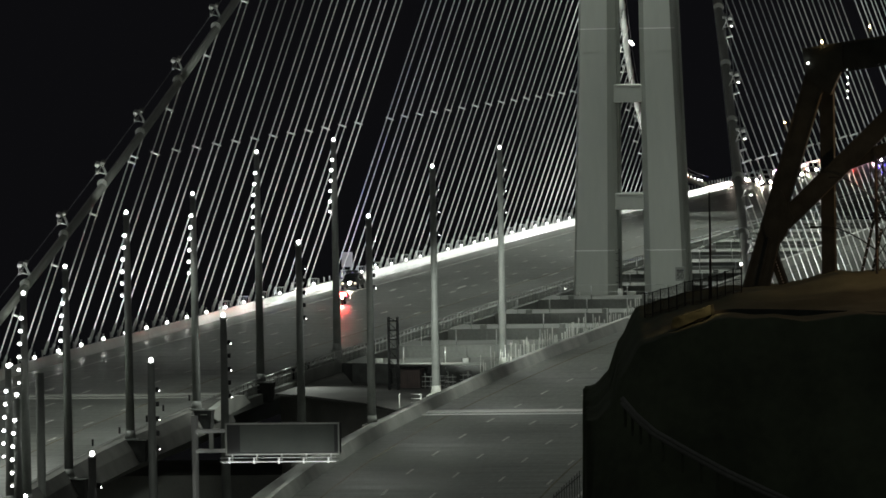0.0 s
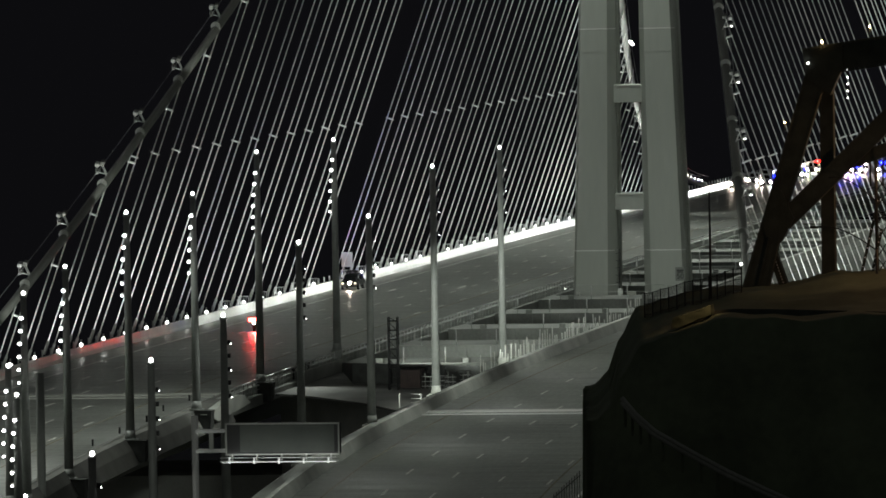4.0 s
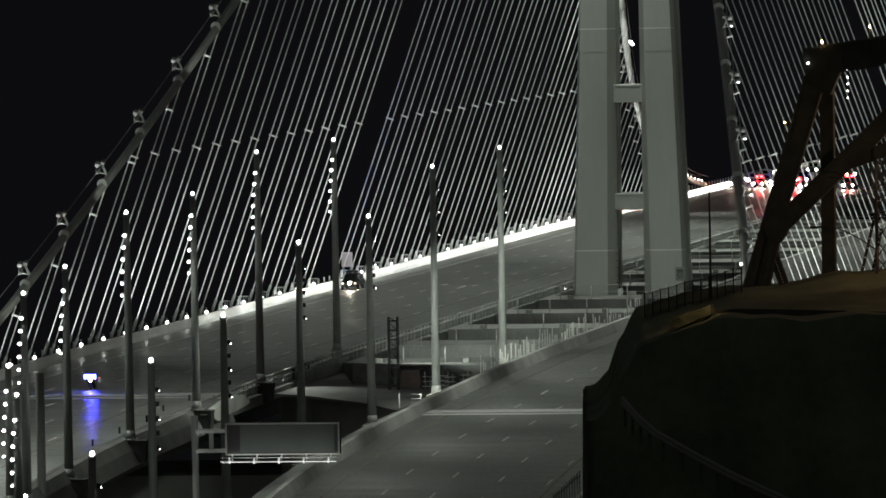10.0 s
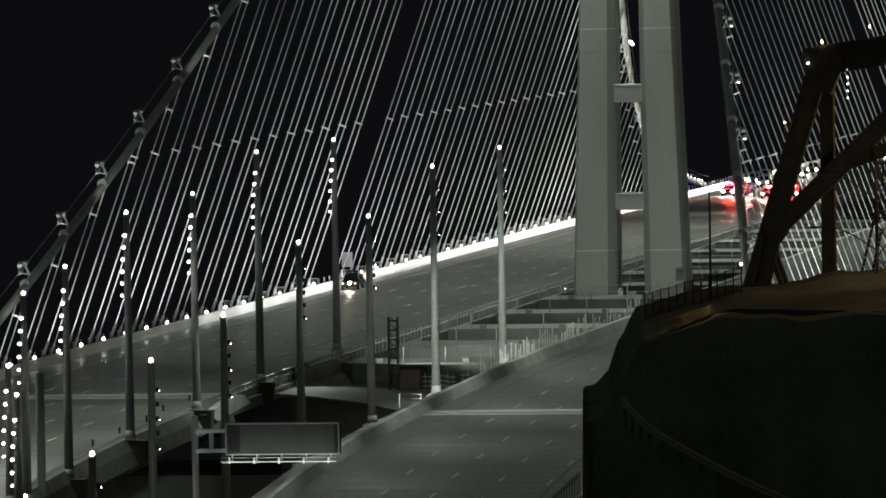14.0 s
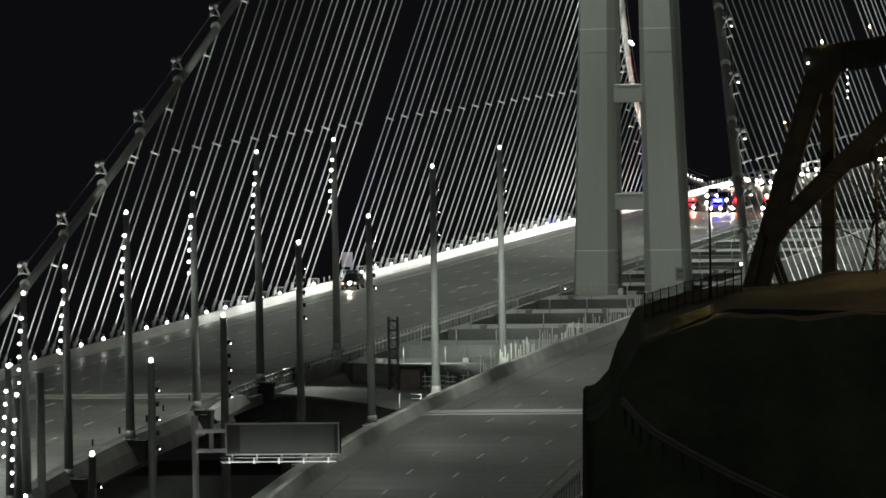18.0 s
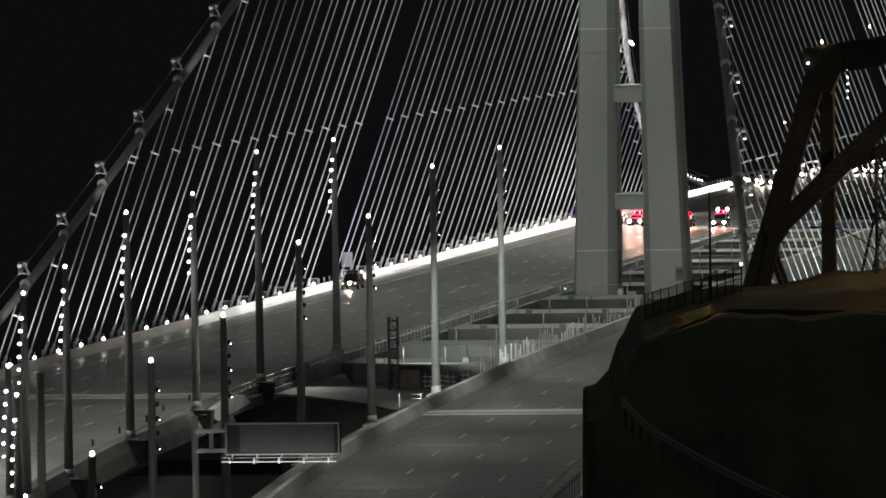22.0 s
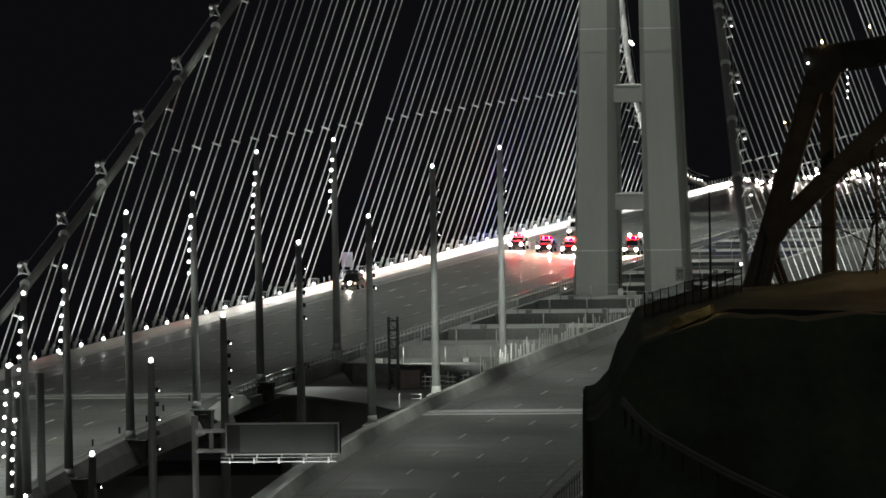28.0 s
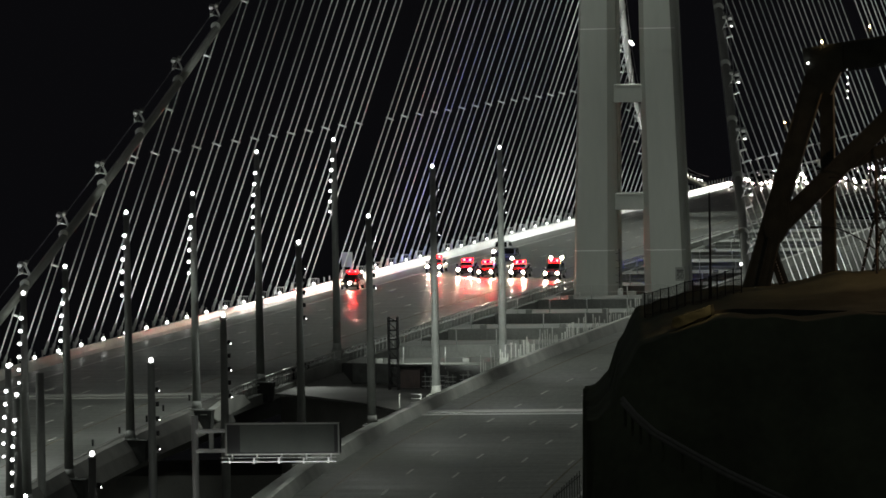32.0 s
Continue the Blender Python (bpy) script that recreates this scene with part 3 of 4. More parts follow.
for side in (1, -1):
    for n in range(-16, 37):
        x = 10 * n
        if n == 0 or x > 305 or cable_z(x, side) < 2:
            continue
        top = cable_point(x, side)
        base = Vector((x, side * HANG_Y, HANG_Z))
        d = (top - base).normalized()
        s = Vector((1, 0, 0)).cross(d) * -side
        ob = thing("suspender_pair", "pair of white sheathed suspender ropes lit from below", "suspender", pose(*base), "suspenders of the main cables")
        for k in (-0.3, 0.3):
            bm = B()
            tube(bm, s * k, top - base + s * k * 0.9, 0.053, 6)
            part("rope", bm, M_ROPE, ob)
            bm = B()
            tube(bm, s * k - d * 0.3, s * k + d * 0.9, 0.13, 8)
            part("socket", bm, M_ROPE, ob)
        if top.z > 19.5:
            bm = B()
            c = d * (((17.63 if side > 0 else 16.5) - HANG_Z) / d.z)
            beam(bm, c - s * 0.44, c + s * 0.44, 0.22, 0.15, Vector((1, 0, 0)))
            part("spacer", bevel(bm, 0.03), M_ROPE, ob, "white spacer clamp")
        bm = B()
        c = d * ((top - base).length - 2.6)
        beam(bm, c - s * 0.36, c + s * 0.36, 0.22, 0.18, Vector((1, 0, 0)))
        part("upper_clamp", bevel(bm, 0.03), M_ROPE, ob, "white clamp under the cable")
        bm = B()
        tube(bm, top - base - Vector((0.35, 0, -0.2)), top - base + Vector((0.35, 0, 0.25)), 0.45, 12)
        part("cable_band", bm, M_CABLE, ob)
        # bracket with its pair of lamp heads beside the cable
        br = thing("cable_bracket", "grey lamp bracket on the main cable", "lamp bracket", pose(*(cable_point(x + (1.5 if side > 0 else 6.0), side) + Vector((0, side * 0.0, 0.2)))), "lamp brackets on the cables")
        for q in (-0.3, 0.25):
            bm = B()
            hose(bm, [Vector((q, side * a, b)) for a, b in ((0.05, -0.1), (0.3, 0.5), (0.5, 0.95), (0.8, 0.98), (1.02, 0.88), (1.03, 0.5), (1.0, 0.2))], 0.045, 6)
            part("arm", bm, M_STEEL, br)
            bm = B()
            tube(bm, (q, side * 0.15, 0.2), (q, side * 1.0, 0.4), 0.04, 6)
            part("strut", bm, M_STEEL, br)
        bm = B()
        tube(bm, (-0.45, side * 0.5, 0.95), (0.4, side * 0.5, 0.95), 0.04, 6)
        part("cross_bar", bm, M_STEEL, br)
        for dy, dz, k in ((0.62, 1.2, 0.9), (1.08, 0.95, 1.0), (0.95, 0.3, 0.8)):
            bm = B()
            box(bm, -0.4, 0.3, side * dy - 0.19 * k, side * dy + 0.19 * k, dz - 0.15 * k, dz + 0.15 * k, pose(0, 0, 0, 12 * side, -16, 0))
            part("lamp_head", bevel(bm, 0.025), M_STEEL if k > 0.95 else M_BEAM, br)
        if side < 0:
            bm = B()
            box(bm, -0.66, -0.5, -1.06, -0.86, 0.28, 0.36)
            part("lit_lens", bevel(bm, 0.03), G_FLOOD, br, "bright white lens")
        if -170 < x < 370:
            copy_thing(FLOOD if x > -65 else BARE_FLOOD, pose(x - 0.5, side * (OUTER + 0.24), 0.86 + sag(x), 0, 0, 0 if side > 0 else 180))
for proto in (FLOOD, BARE_FLOOD):
    for c in list(proto.children):
        bpy.data.objects.remove(c)
    bpy.data.objects.remove(proto)

# ---- tower: four shafts joined by link beams ----
tw = thing("bridge_tower", "pale grey steel tower of four tapered shafts", "tower", pose(-3.65, -0.5, 0))


def shaft_at(z):
    """Inner edge, inner and outer edge of the front face, outer edge of a shaft at a height."""
    return 1.4 - 0.006 * z, 2.28 - 0.013 * z, 5.6 - 0.0335 * z, 5.9 - 0.0335 * z


for sx in (-1, 1):
    for sy in (-1, 1):
        bm = B()
        rings = []
        for z in (-44, 0, 30, 60, 97):
            i, fi, fo, o = shaft_at(z)
            c, h = 1.7 * sx, 1.5
            pts = [(-h, i), (0.0, i), (h, fi), (h, fo), (h - 0.8, o), (-h, o)]
            rings.append([bm.verts.new((c + sx * a, sy * b, z)) for a, b in pts])
        for a, b in zip(rings, rings[1:]):
            for i in range(6):
                bm.faces.new((a[i], a[(i + 1) % 6], b[(i + 1) % 6], b[i]))
        bm.faces.new(rings[0])
        bm.faces.new(rings[-1])
        shaft = part("shaft", bm, M_TOWER, tw)
        if sx < 0:
            # raised weld beads over the front and its two chamfers
            for z, m, d in ((4.0, M_ROPE, 0.02), (24.55, M_TOWER, 0.03), (26.9, M_SIGN, 0.02), (46, M_TOWER, 0.04), (49, M_TOWER, 0.04)):
                i, fi, fo, o = shaft_at(z)
                bm = B()
                ring = [(-1.7, i - d), (-3.2 - d, fi - d * 0.4), (-3.2 - d, fo + d * 0.4), (-2.4, o + d)]
                lo, hi = [[bm.verts.new((a, sy * b, q)) for a, b in ring] for q in (z, z + 0.1)]
                for k in range(3):
                    bm.faces.new((lo[k], lo[k + 1], hi[k + 1], hi[k]))
                bm.faces.new(lo)
                bm.faces.new(hi)
                part("weld_seam", bm, m, shaft)
for z, h in ((8.2, 1.7), (19.3, 1.85), (40, 2), (62, 2)):
    for x in (-2.1, 1.2):
        bm = B()
        box(bm, x, x + 0.9, -1.5, 1.5, z, z + h)
        part("link_beam", bevel(bm, 0.05), M_TOWER, tw)
        bm = B()
        box(bm, x - 0.06, x, -1.2, 1.2, z + h - 0.16, z + h - 0.04)
        part("link_flange", bm, M_CONC, tw)
    for y in (-3.9, 3.9):
        bm = B()
        box(bm, -0.25, 0.25, y - 0.8, y + 0.8, z, z + h)
        part("link_beam", bevel(bm, 0.05), M_TOWER, tw)
bm = B()
box(bm, -3.6, 3.6, -3.4, 3.4, 97, 101)
part("saddle_head", bevel(bm, 0.6), M_TOWER, tw)

lad = thing("access_ladder", "dark caged access ladder in the slot of the tower", "ladder", pose(-5.0, 1.0, -0.5))
for y in (-0.22, 0.22):
    bm = B()
    tube(bm, (0, y, 0), (0, y, 4.6), 0.045, 6)
    part("stile", bm, M_BLACK, lad)
for k in range(14):
    bm = B()
    tube(bm, (0, -0.22, 0.3 + 0.3 * k), (0, 0.22, 0.3 + 0.3 * k), 0.02, 5)
    part("rung", bm, M_BLACK, lad)
for k in range(5):
    bm = B()
    hose(bm, [Vector((-0.7 * math.sin(a * 0.35), -0.36 * math.cos(a * 0.35), 1.2 + 0.75 * k)) for a in range(10)], 0.025, 5)
    part("cage_hoop", bm, M_BLACK, lad)
for x, y, w, h, m in ((-8.0, 0.3, 0.5, 0.7, M_STEEL), (-7.6, -0.8, 0.9, 0.4, M_CONC), (-9.0, 4.6, 0.45, 0.35, M_CONC), (-9.0, -2.5, 0.4, 0.3, M_CONC)):
    bm = B()
    box(bm, -0.25, 0.25, -w / 2, w / 2, 0, h)
    ob = part("equipment_box", bevel(bm, 0.04), m, at=pose(x, y, -0.55))
    tagged(ob, "small pale equipment box on the beam at the tower foot", "box", "boxes at the tower foot")

# speed sign on the tower's foot
sg = thing("speed_sign", "white speed limit sign on a thin post before the tower leg", "sign", pose(-9.2, -6.1, 0.95))
bm = B()
tube(bm, (0.03, 0, -1.5), (0.03, 0, 1.3), 0.04, 6)
part("post", bm, M_STEEL, sg)
bm = B()
box(bm, -0.03, 0.0, -0.5, 0.5, 0, 1.4)
part("plate", bevel(bm, 0.01), M_BEAM, sg)


def words(text, size, m, material, parent, name="lettering"):
    cu = bpy.data.curves.new(name, "FONT")
    cu.body, cu.size, cu.align_x, cu.align_y, cu.extrude = text, size, "CENTER", "CENTER", 0.004
    tmp = new(name, cu)
    dg = bpy.context.evaluated_depsgraph_get()
    me = bpy.data.meshes.new_from_object(tmp.evaluated_get(dg))
    bpy.data.objects.remove(tmp)
    me.materials.clear()
    me.materials.append(material)
    ob = new(name, me)
    ob.parent = parent
    ob.matrix_basis = m
    return ob


FACE_WEST = Matrix(((0, 0, -1, 0), (-1, 0, 0, 0), (0, 1, 0, 0), (0, 0, 0, 1)))
words("50", 0.75, Matrix.Translation((-0.045, 0, 0.45)) @ FACE_WEST, M_BLACK, sg)
bm = B()
box(bm, -0.045, -0.035, -0.36, 0.36, 1.02, 1.14)
box(bm, -0.045, -0.035, -0.3, 0.3, 0.84, 0.96)
part("text_bar", bm, M_BLACK, sg)

# roadside sign behind the parked vehicle
rs = thing("roadside_sign", "plain white roadside sign on two posts behind the barrier", "sign", pose(16, 32.9, 0.0))
bm = B()
box(bm, -0.05, 0.05, -0.55, 0.62, 1.75, 3.3)
part("panel", bevel(bm, 0.015), M_SIGN, rs)
for y in (-0.3, 0.35):
    bm = B()
    tube(bm, (0.08, y, -0.02), (0.08, y, 3.2), 0.05, 6)
    part("post", bm, M_STEEL, rs)

# ---- light poles ----


def light_pole(x, y, top, base, fixtures, group, pitch=0.91):
    ob = thing("light_pole", "tall grey light pole with a stack of small lamps" if fixtures else "tall grey light pole with one lamp on top", "light pole", pose(x, y, base), group)
    h = top - base
    bm = B()
    tube(bm, (0, 0, 0), (0, 0, h - 0.35), 0.35, 12, 0.22)
    part("shaft", bm, M_POLE, ob)
    bm = B()
    tube(bm, (0, 0, 0), (0, 0, 0.08), 0.62, 12)
    tube(bm, (0, 0, 0.08), (0, 0, 0.7), 0.44, 12, 0.36)
    part("base_flange", bm, M_POLE if fixtures else M_CONC, ob)
    bm = B()
    tube(bm, (0, 0, h - 0.35), (0, 0, h - 0.2), 0.25, 10)
    part("cap", bm, M_STEEL, ob)
    bm = B()
    bmesh.ops.create_uvsphere(bm, u_segments=10, v_segments=6, radius=0.15, matrix=Matrix.Translation((0, 0, h - 0.05)))
    part("top_lamp", bm, G_LED, ob, "bright white lamp")
    for k in range(6 if fixtures else 5):
        z = h - (1.8 if fixtures else 1.95) - pitch * k
        lit = fixtures
        bm = B()
        ang = radians(176 - 15 * k) if fixtures else radians(-70)
        c = Vector((0.36 * math.cos(ang), 0.36 * math.sin(ang), z))
        w = 0.15 if fixtures else 0.1
        box(bm, c.x - w, c.x + w, c.y - w, c.y + w, c.z - 0.1, c.z + 0.2)
        fx = part("fixture", bevel(bm, 0.03), M_STEEL if fixtures else M_BLACK, ob)
        if lit:
            bm = B()
            bmesh.ops.create_uvsphere(bm, u_segments=8, v_segments=6, radius=0.14 - 0.005 * k if k < 5 else 0.09, matrix=Matrix.Translation(c + Vector((-0.17, 0.04, 0))) @ Matrix.Diagonal((0.8, 1, 0.85, 1)))
            part("lens", bm, G_LED, fx, "bright white lens")
        elif k % 2 == 0:
            bm = B()
            bmesh.ops.create_uvsphere(bm, u_segments=8, v_segments=6, radius=0.042, matrix=Matrix.Translation(c + Vector((0.0, -0.12, -0.05))))
            part("lens", bm, G_LED, fx, "bright white lens")
    return ob


for i, (x, top) in enumerate(((-136.5, 19.1), (-174.1, 19.1), (-202.6, 16.6), (-230.1, 16.1), (-256.0, 13.1), (-274.1, 12.0), (-281.3, 7.3))):
    y = 8.0 + bend(x)
    base = sag(x) + 0.6 - (0.0, 0.35, 0.55, 0.65, 1.2, 1.2, 0.6)[i]
    light_pole(x, y, top, base, True, "light poles beside the north road")
    bm = B()
    bmesh.ops.create_cube(bm, size=2)
    bmesh.ops.subdivide_edges(bm, edges=bm.edges[:], cuts=6, use_grid_fill=True)
    for v in bm.verts:
        q = v.co * 0.9 + v.co.normalized() * 0.1
        n = 1 + 0.05 * noise.noise(q * 1.6 + Vector((3 * i, 0, 0))) + 0.02 * noise.noise(q * 6)
        w = (0.7 + 0.07 * q.z + (0.04 if q.z > 0.8 else 0)) * n * (1 if i else 0.6)
        v.co = Vector((q.x * w, q.y * w * 0.92 - (0.62 if i > 1 else 0.4 if i else 0), -0.84 + 0.84 * q.z))
    ob = part("pole_pedestal", bm, M_WRAPWALL if i else M_POLE, at=pose(x, y, base))
    tagged(ob, "dark wrapped pedestal at the deck edge", "pedestal", "pedestals of the light poles")
for x, top in ((-147, 18.5), (-183.8, 18.0), (-215.6, 15.1), (-249.5, 14.4), (-289.1, 11.0), (-331.2, 10.2), (-371.9, 7.0)):
    light_pole(x, -8.2 + bend(x), top, sag(x) - 0.2, False, "light poles beside the south road")
    bm = B()
    box(bm, -0.8, 0.8, -0.7, 0.7, -1.2, 0)
    ob = part("pole_pedestal", bevel(bm, 0.08), M_CONC, at=pose(x, -8.2 + bend(x), sag(x) - 0.2))
    tagged(ob, "pale pedestal at the parapet", "pedestal", "pedestals of the light poles")
light_pole(-284, 5.1, 5.45, sag(-284) - 1.6, True, "light poles beside the north road")
light_pole(-305, 0.15, -0.1, -38.5, True, "light poles beside the north road")
ob = thing("sign_post", "dark thick bare post beside the road", "post", pose(-267.7, 8.0 + bend(-267.7), -11.7))
bm = B()
tube(bm, (0, 0, 0), (0, 0, 17.7), 0.31, 12)
part("shaft", bm, M_POLE, ob)

# ---- overhead message sign ----
vm = thing("message_sign", "blank dark electronic message sign on a cantilever post", "road sign", pose(-320, 0, 4.45))
bm = B()
tube(bm, (0.4, -14.1, -16), (0.4, -14.1, 1.5), 0.22, 12)
part("post", bm, M_SIGN, vm)
for z in (0.52, -0.75):
    bm = B()
    box(bm, 0.2, 0.6, -16.2, -14.0, z - 0.12, z + 0.12)
    part("arm", bevel(bm, 0.03), M_SIGN, vm)
bm = B()
box(bm, 0.25, 0.55, -15.3, -15.05, -0.62, 0.4)
part("arm_web", bm, M_CONC, vm)
bm = B()
box(bm, 0, 0.9, -23.5, -16.2, -0.98, 1.0)
case = part("case", bevel(bm, 0.05), M_BLACK, vm)
bm = B()
for a in ((-23.55, -16.15, 0.93, 1.03), (-23.55, -16.15, -1.03, -0.93), (-23.55, -23.45, -0.93, 0.93), (-16.25, -16.15, -0.93, 0.93)):
    box(bm, -0.06, 0.0, *a)
part("frame", bm, M_CONC, case)
bm = B()
box(bm, -0.02, -0.004, -23.2, -17.1, -0.84, 0.9)
part("display", bm, M_SCREEN, case, "blank dark display")
bm = B()
box(bm, -1.1, -0.1, -23.5, -16.0, -1.42, -1.36)
part("catwalk", bm, M_SIGN, vm)
bm = B()
tube(bm, (-1.1, -23.5, -1.12), (-1.1, -16.0, -1.12), 0.035, 6)
part("catwalk_rail", bm, M_SIGN, vm)
for y in (-23.0, -21.4, -19.8, -18.2, -16.6):
    bm = B()
    box(bm, -1.14, -1.06, y - 0.06, y + 0.06, -1.5, -1.1)
    box(bm, -0.1, 0.0, y - 0.05, y + 0.05, -1.42, -0.95)
    part("hanger", bm, M_SIGN, vm)

# ---- dark hillside in front of the south road, with the old truss ----


def step(a, b, t):
    t = max(0.0, min(1.0, (t - a) / (b - a)))
    return t * t * (3 - 2 * t)


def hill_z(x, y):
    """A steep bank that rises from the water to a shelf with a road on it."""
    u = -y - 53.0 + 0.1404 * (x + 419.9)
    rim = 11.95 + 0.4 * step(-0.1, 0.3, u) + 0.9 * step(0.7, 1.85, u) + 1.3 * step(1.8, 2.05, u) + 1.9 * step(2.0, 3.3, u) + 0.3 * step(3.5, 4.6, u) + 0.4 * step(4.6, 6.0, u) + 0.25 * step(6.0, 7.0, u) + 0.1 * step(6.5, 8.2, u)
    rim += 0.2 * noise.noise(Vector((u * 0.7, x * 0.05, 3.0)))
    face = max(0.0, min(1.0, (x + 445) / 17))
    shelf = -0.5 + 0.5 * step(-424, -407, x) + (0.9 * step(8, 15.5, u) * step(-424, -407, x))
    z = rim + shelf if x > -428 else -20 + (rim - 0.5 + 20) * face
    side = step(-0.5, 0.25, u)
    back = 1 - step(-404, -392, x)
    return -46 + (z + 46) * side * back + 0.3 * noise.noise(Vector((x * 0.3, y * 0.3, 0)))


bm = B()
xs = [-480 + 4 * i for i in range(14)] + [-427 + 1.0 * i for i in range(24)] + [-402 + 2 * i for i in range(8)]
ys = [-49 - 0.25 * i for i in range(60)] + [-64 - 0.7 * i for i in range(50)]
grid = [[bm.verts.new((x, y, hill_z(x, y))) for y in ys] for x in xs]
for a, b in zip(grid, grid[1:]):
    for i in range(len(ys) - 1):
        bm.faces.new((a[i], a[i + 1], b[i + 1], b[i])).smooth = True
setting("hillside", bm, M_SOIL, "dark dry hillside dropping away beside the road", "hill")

# low island ground under the near end, coloured pale to imitate haze
bm = B()
gx, gy = [-640 + 15 * i for i in range(32)], [-260 + 20 * i for i in range(27)]
grid = [[bm.verts.new((x, y, -39 - 9 * step(-235, -180, x) - 9 * step(140, 240, abs(y)) + 1.5 * noise.noise(Vector((x * 0.03, y * 0.03, 5))))) for y in gy] for x in gx]
for a, b in zip(grid, grid[1:]):
    for i in range(len(gy) - 1):
        bm.faces.new((a[i], a[i + 1], b[i + 1], b[i])).smooth = True
setting("island_ground", bm, mat("pale_haze_ground", (0.32, 0.31, 0.28), 0.95, 0, 0.15, 0.3, 1.5, 0.4), "ground of the island under the bridge, pale to imitate haze", "ground")

# the lookout knoll under the eye
bm = B()
rings = []
for r, dz in ((0.0, 0.0), (3, 0.1), (8, 2.0), (20, 7), (45, 18), (90, 40), (170, 84)):
    rings.append([bm.verts.new((EYE.x + r * math.cos(k * 0.2618), EYE.y + r * math.sin(k * 0.2618), EYE.z - 1.65 - dz + 0.05 * r ** 0.5 * noise.noise(Vector((r, k, 1))))) for k in range(24)] if r else [bm.verts.new((EYE.x, EYE.y, EYE.z - 1.65))])
for k in range(24):
    bm.faces.new((rings[0][0], rings[1][k], rings[1][(k + 1) % 24]))
    for a, b in zip(rings[1:], rings[2:]):
        bm.faces.new((a[k], b[k], b[(k + 1) % 24], a[(k + 1) % 24])).smooth = True
setting("lookout_hill", bm, M_SOIL, "dark island hill under the viewpoint", "hill")

# parapet of the road on the shelf, coloured dark for its unlit face
bm = B()
pts = [(-58.3, 16.6), (-60.4, 17.22), (-61.5, 17.3), (-64.3, 17.24), (-69.1, 17.07), (-76, 16.9)]
rows = [[bm.verts.new((-424 + d, y, z + h)) for y, z in pts] for d, h in ((0, -2.2), (0, 0), (0.4, 0), (0.4, -2.2))]
for a, b in zip(rows, rows[1:]):
    for i in range(5):
        bm.faces.new((a[i], a[i + 1], b[i + 1], b[i]))
setting("shelf_parapet", bm, M_RUST, "low parapet along the road on the hill, coloured dark as unlit", "parapet")

# old guard rail that winds down the bank
RAIL = [Vector((-432.6, y, z)) for y, z in ((-56.9, 13.2), (-57.6, 12.35), (-58.5, 11.55), (-60.4, 10.45), (-62.05, 9.55), (-63.7, 8.75), (-66.0, 7.7))]
guard = thing("guard_rail", "dull steel guard rail winding down the dark bank", "guard rail", kind="structure")
for dz in (0.0, 0.2):
    bm = B()
    hose(bm, [q + Vector((0, 0, dz)) for q in RAIL], 0.13, 6)
    part("rail_fold", bm, M_BEAM, guard)
for a, b in zip(RAIL, RAIL[1:]):
    for k in (0.2, 0.7):
        q = a.lerp(b, k)
        bm = B()
        box(bm, q.x + 0.14, q.x + 0.28, q.y - 0.06, q.y + 0.06, q.z - 1.1, q.z + 0.28)
        part("rail_post", bm, M_SOIL, guard)

# lower fence beside the south road
low_fence = thing("fence", "dull grey paling fence at the foot of the bank", "fence", kind="structure")
for k in range(11):
    y = -53.1 - 0.13 * k
    bm = B()
    box(bm, -430.04, -429.96, y - 0.02, y + 0.02, 5.0, 8.5 + 0.115 * k)
    part("paling", bm, M_BEAM, low_fence)
for h in (-0.15, -1.2):
    bm = B()
    beam(bm, (-430, -53.05, 8.45 + h), (-430, -54.45, 9.6 + h), 0.05, 0.06)
    part("fence_rail", bm, M_BEAM, low_fence)

# lumpy block under the lamp, standing in for a retaining wall
bm = B()
bmesh.ops.create_cube(bm, size=1)
bmesh.ops.subdivide_edges(bm, edges=bm.edges[:], cuts=5, use_grid_fill=True)
for v in bm.verts:
    q = Vector((v.co.x * 1.2, v.co.y * 1.9, v.co.z * 0.5 - v.co.y * 0.62))
    v.co = q + noise.noise_vector(q * 2.6) * 0.12
ob = part("rock_ledge", bm, M_SOIL, at=pose(-425.4, -59.6, 17.0))
tagged(ob, "rough ledge of a retaining wall on the hillside lit orange by a lamp", "rock")

# fence along the rim
fence = thing("fence", "black wire fence on the hill's rim", "fence", kind="structure")
line = [(-412, -55.4 - 0.42 * i) for i in range(13)]
for i, (x, y) in enumerate(line):
    bm = B()
    z = hill_z(x, y)
    box(bm, x - 0.03, x + 0.03, y - 0.035, y + 0.035, z - 0.2, z + 1.3)
    part("fence_post", bm, M_BLACK, fence)
for h in (0.15, 0.7, 1.25):
    bm = B()
    for a, b in zip(line, line[1:]):
        tube(bm, (*a, hill_z(*a) + h), (*b, hill_z(*b) + h), 0.02, 5)
    part("fence_rail", bm, M_BLACK, fence)
bm = B()
for a, b in zip(line, line[1:]):
    for k in range(7):
        y = a[1] + (b[1] - a[1]) * (k + 0.5) / 7
        z = hill_z(a[0], y)
        box(bm, a[0] - 0.006, a[0] + 0.006, y - 0.013, y + 0.013, z, z + 1.25)
part("fence_wires", bm, M_BLACK, fence)["kind"] = "stuff"
lp = thing("lamp_post", "slim black lamp post behind the fence", "lamp post", pose(-410, -58.6, 16.5))
bm = B()
tube(bm, (0, 0, 0), (0, 0, 6.2), 0.07, 8, 0.05)
part("shaft", bm, M_BLACK, lp)

# old truss: heavy riveted members
OX = -407.5
truss = thing("old_truss", "dark riveted steel truss of the old bridge", "truss", pose(OX, 0, 0))


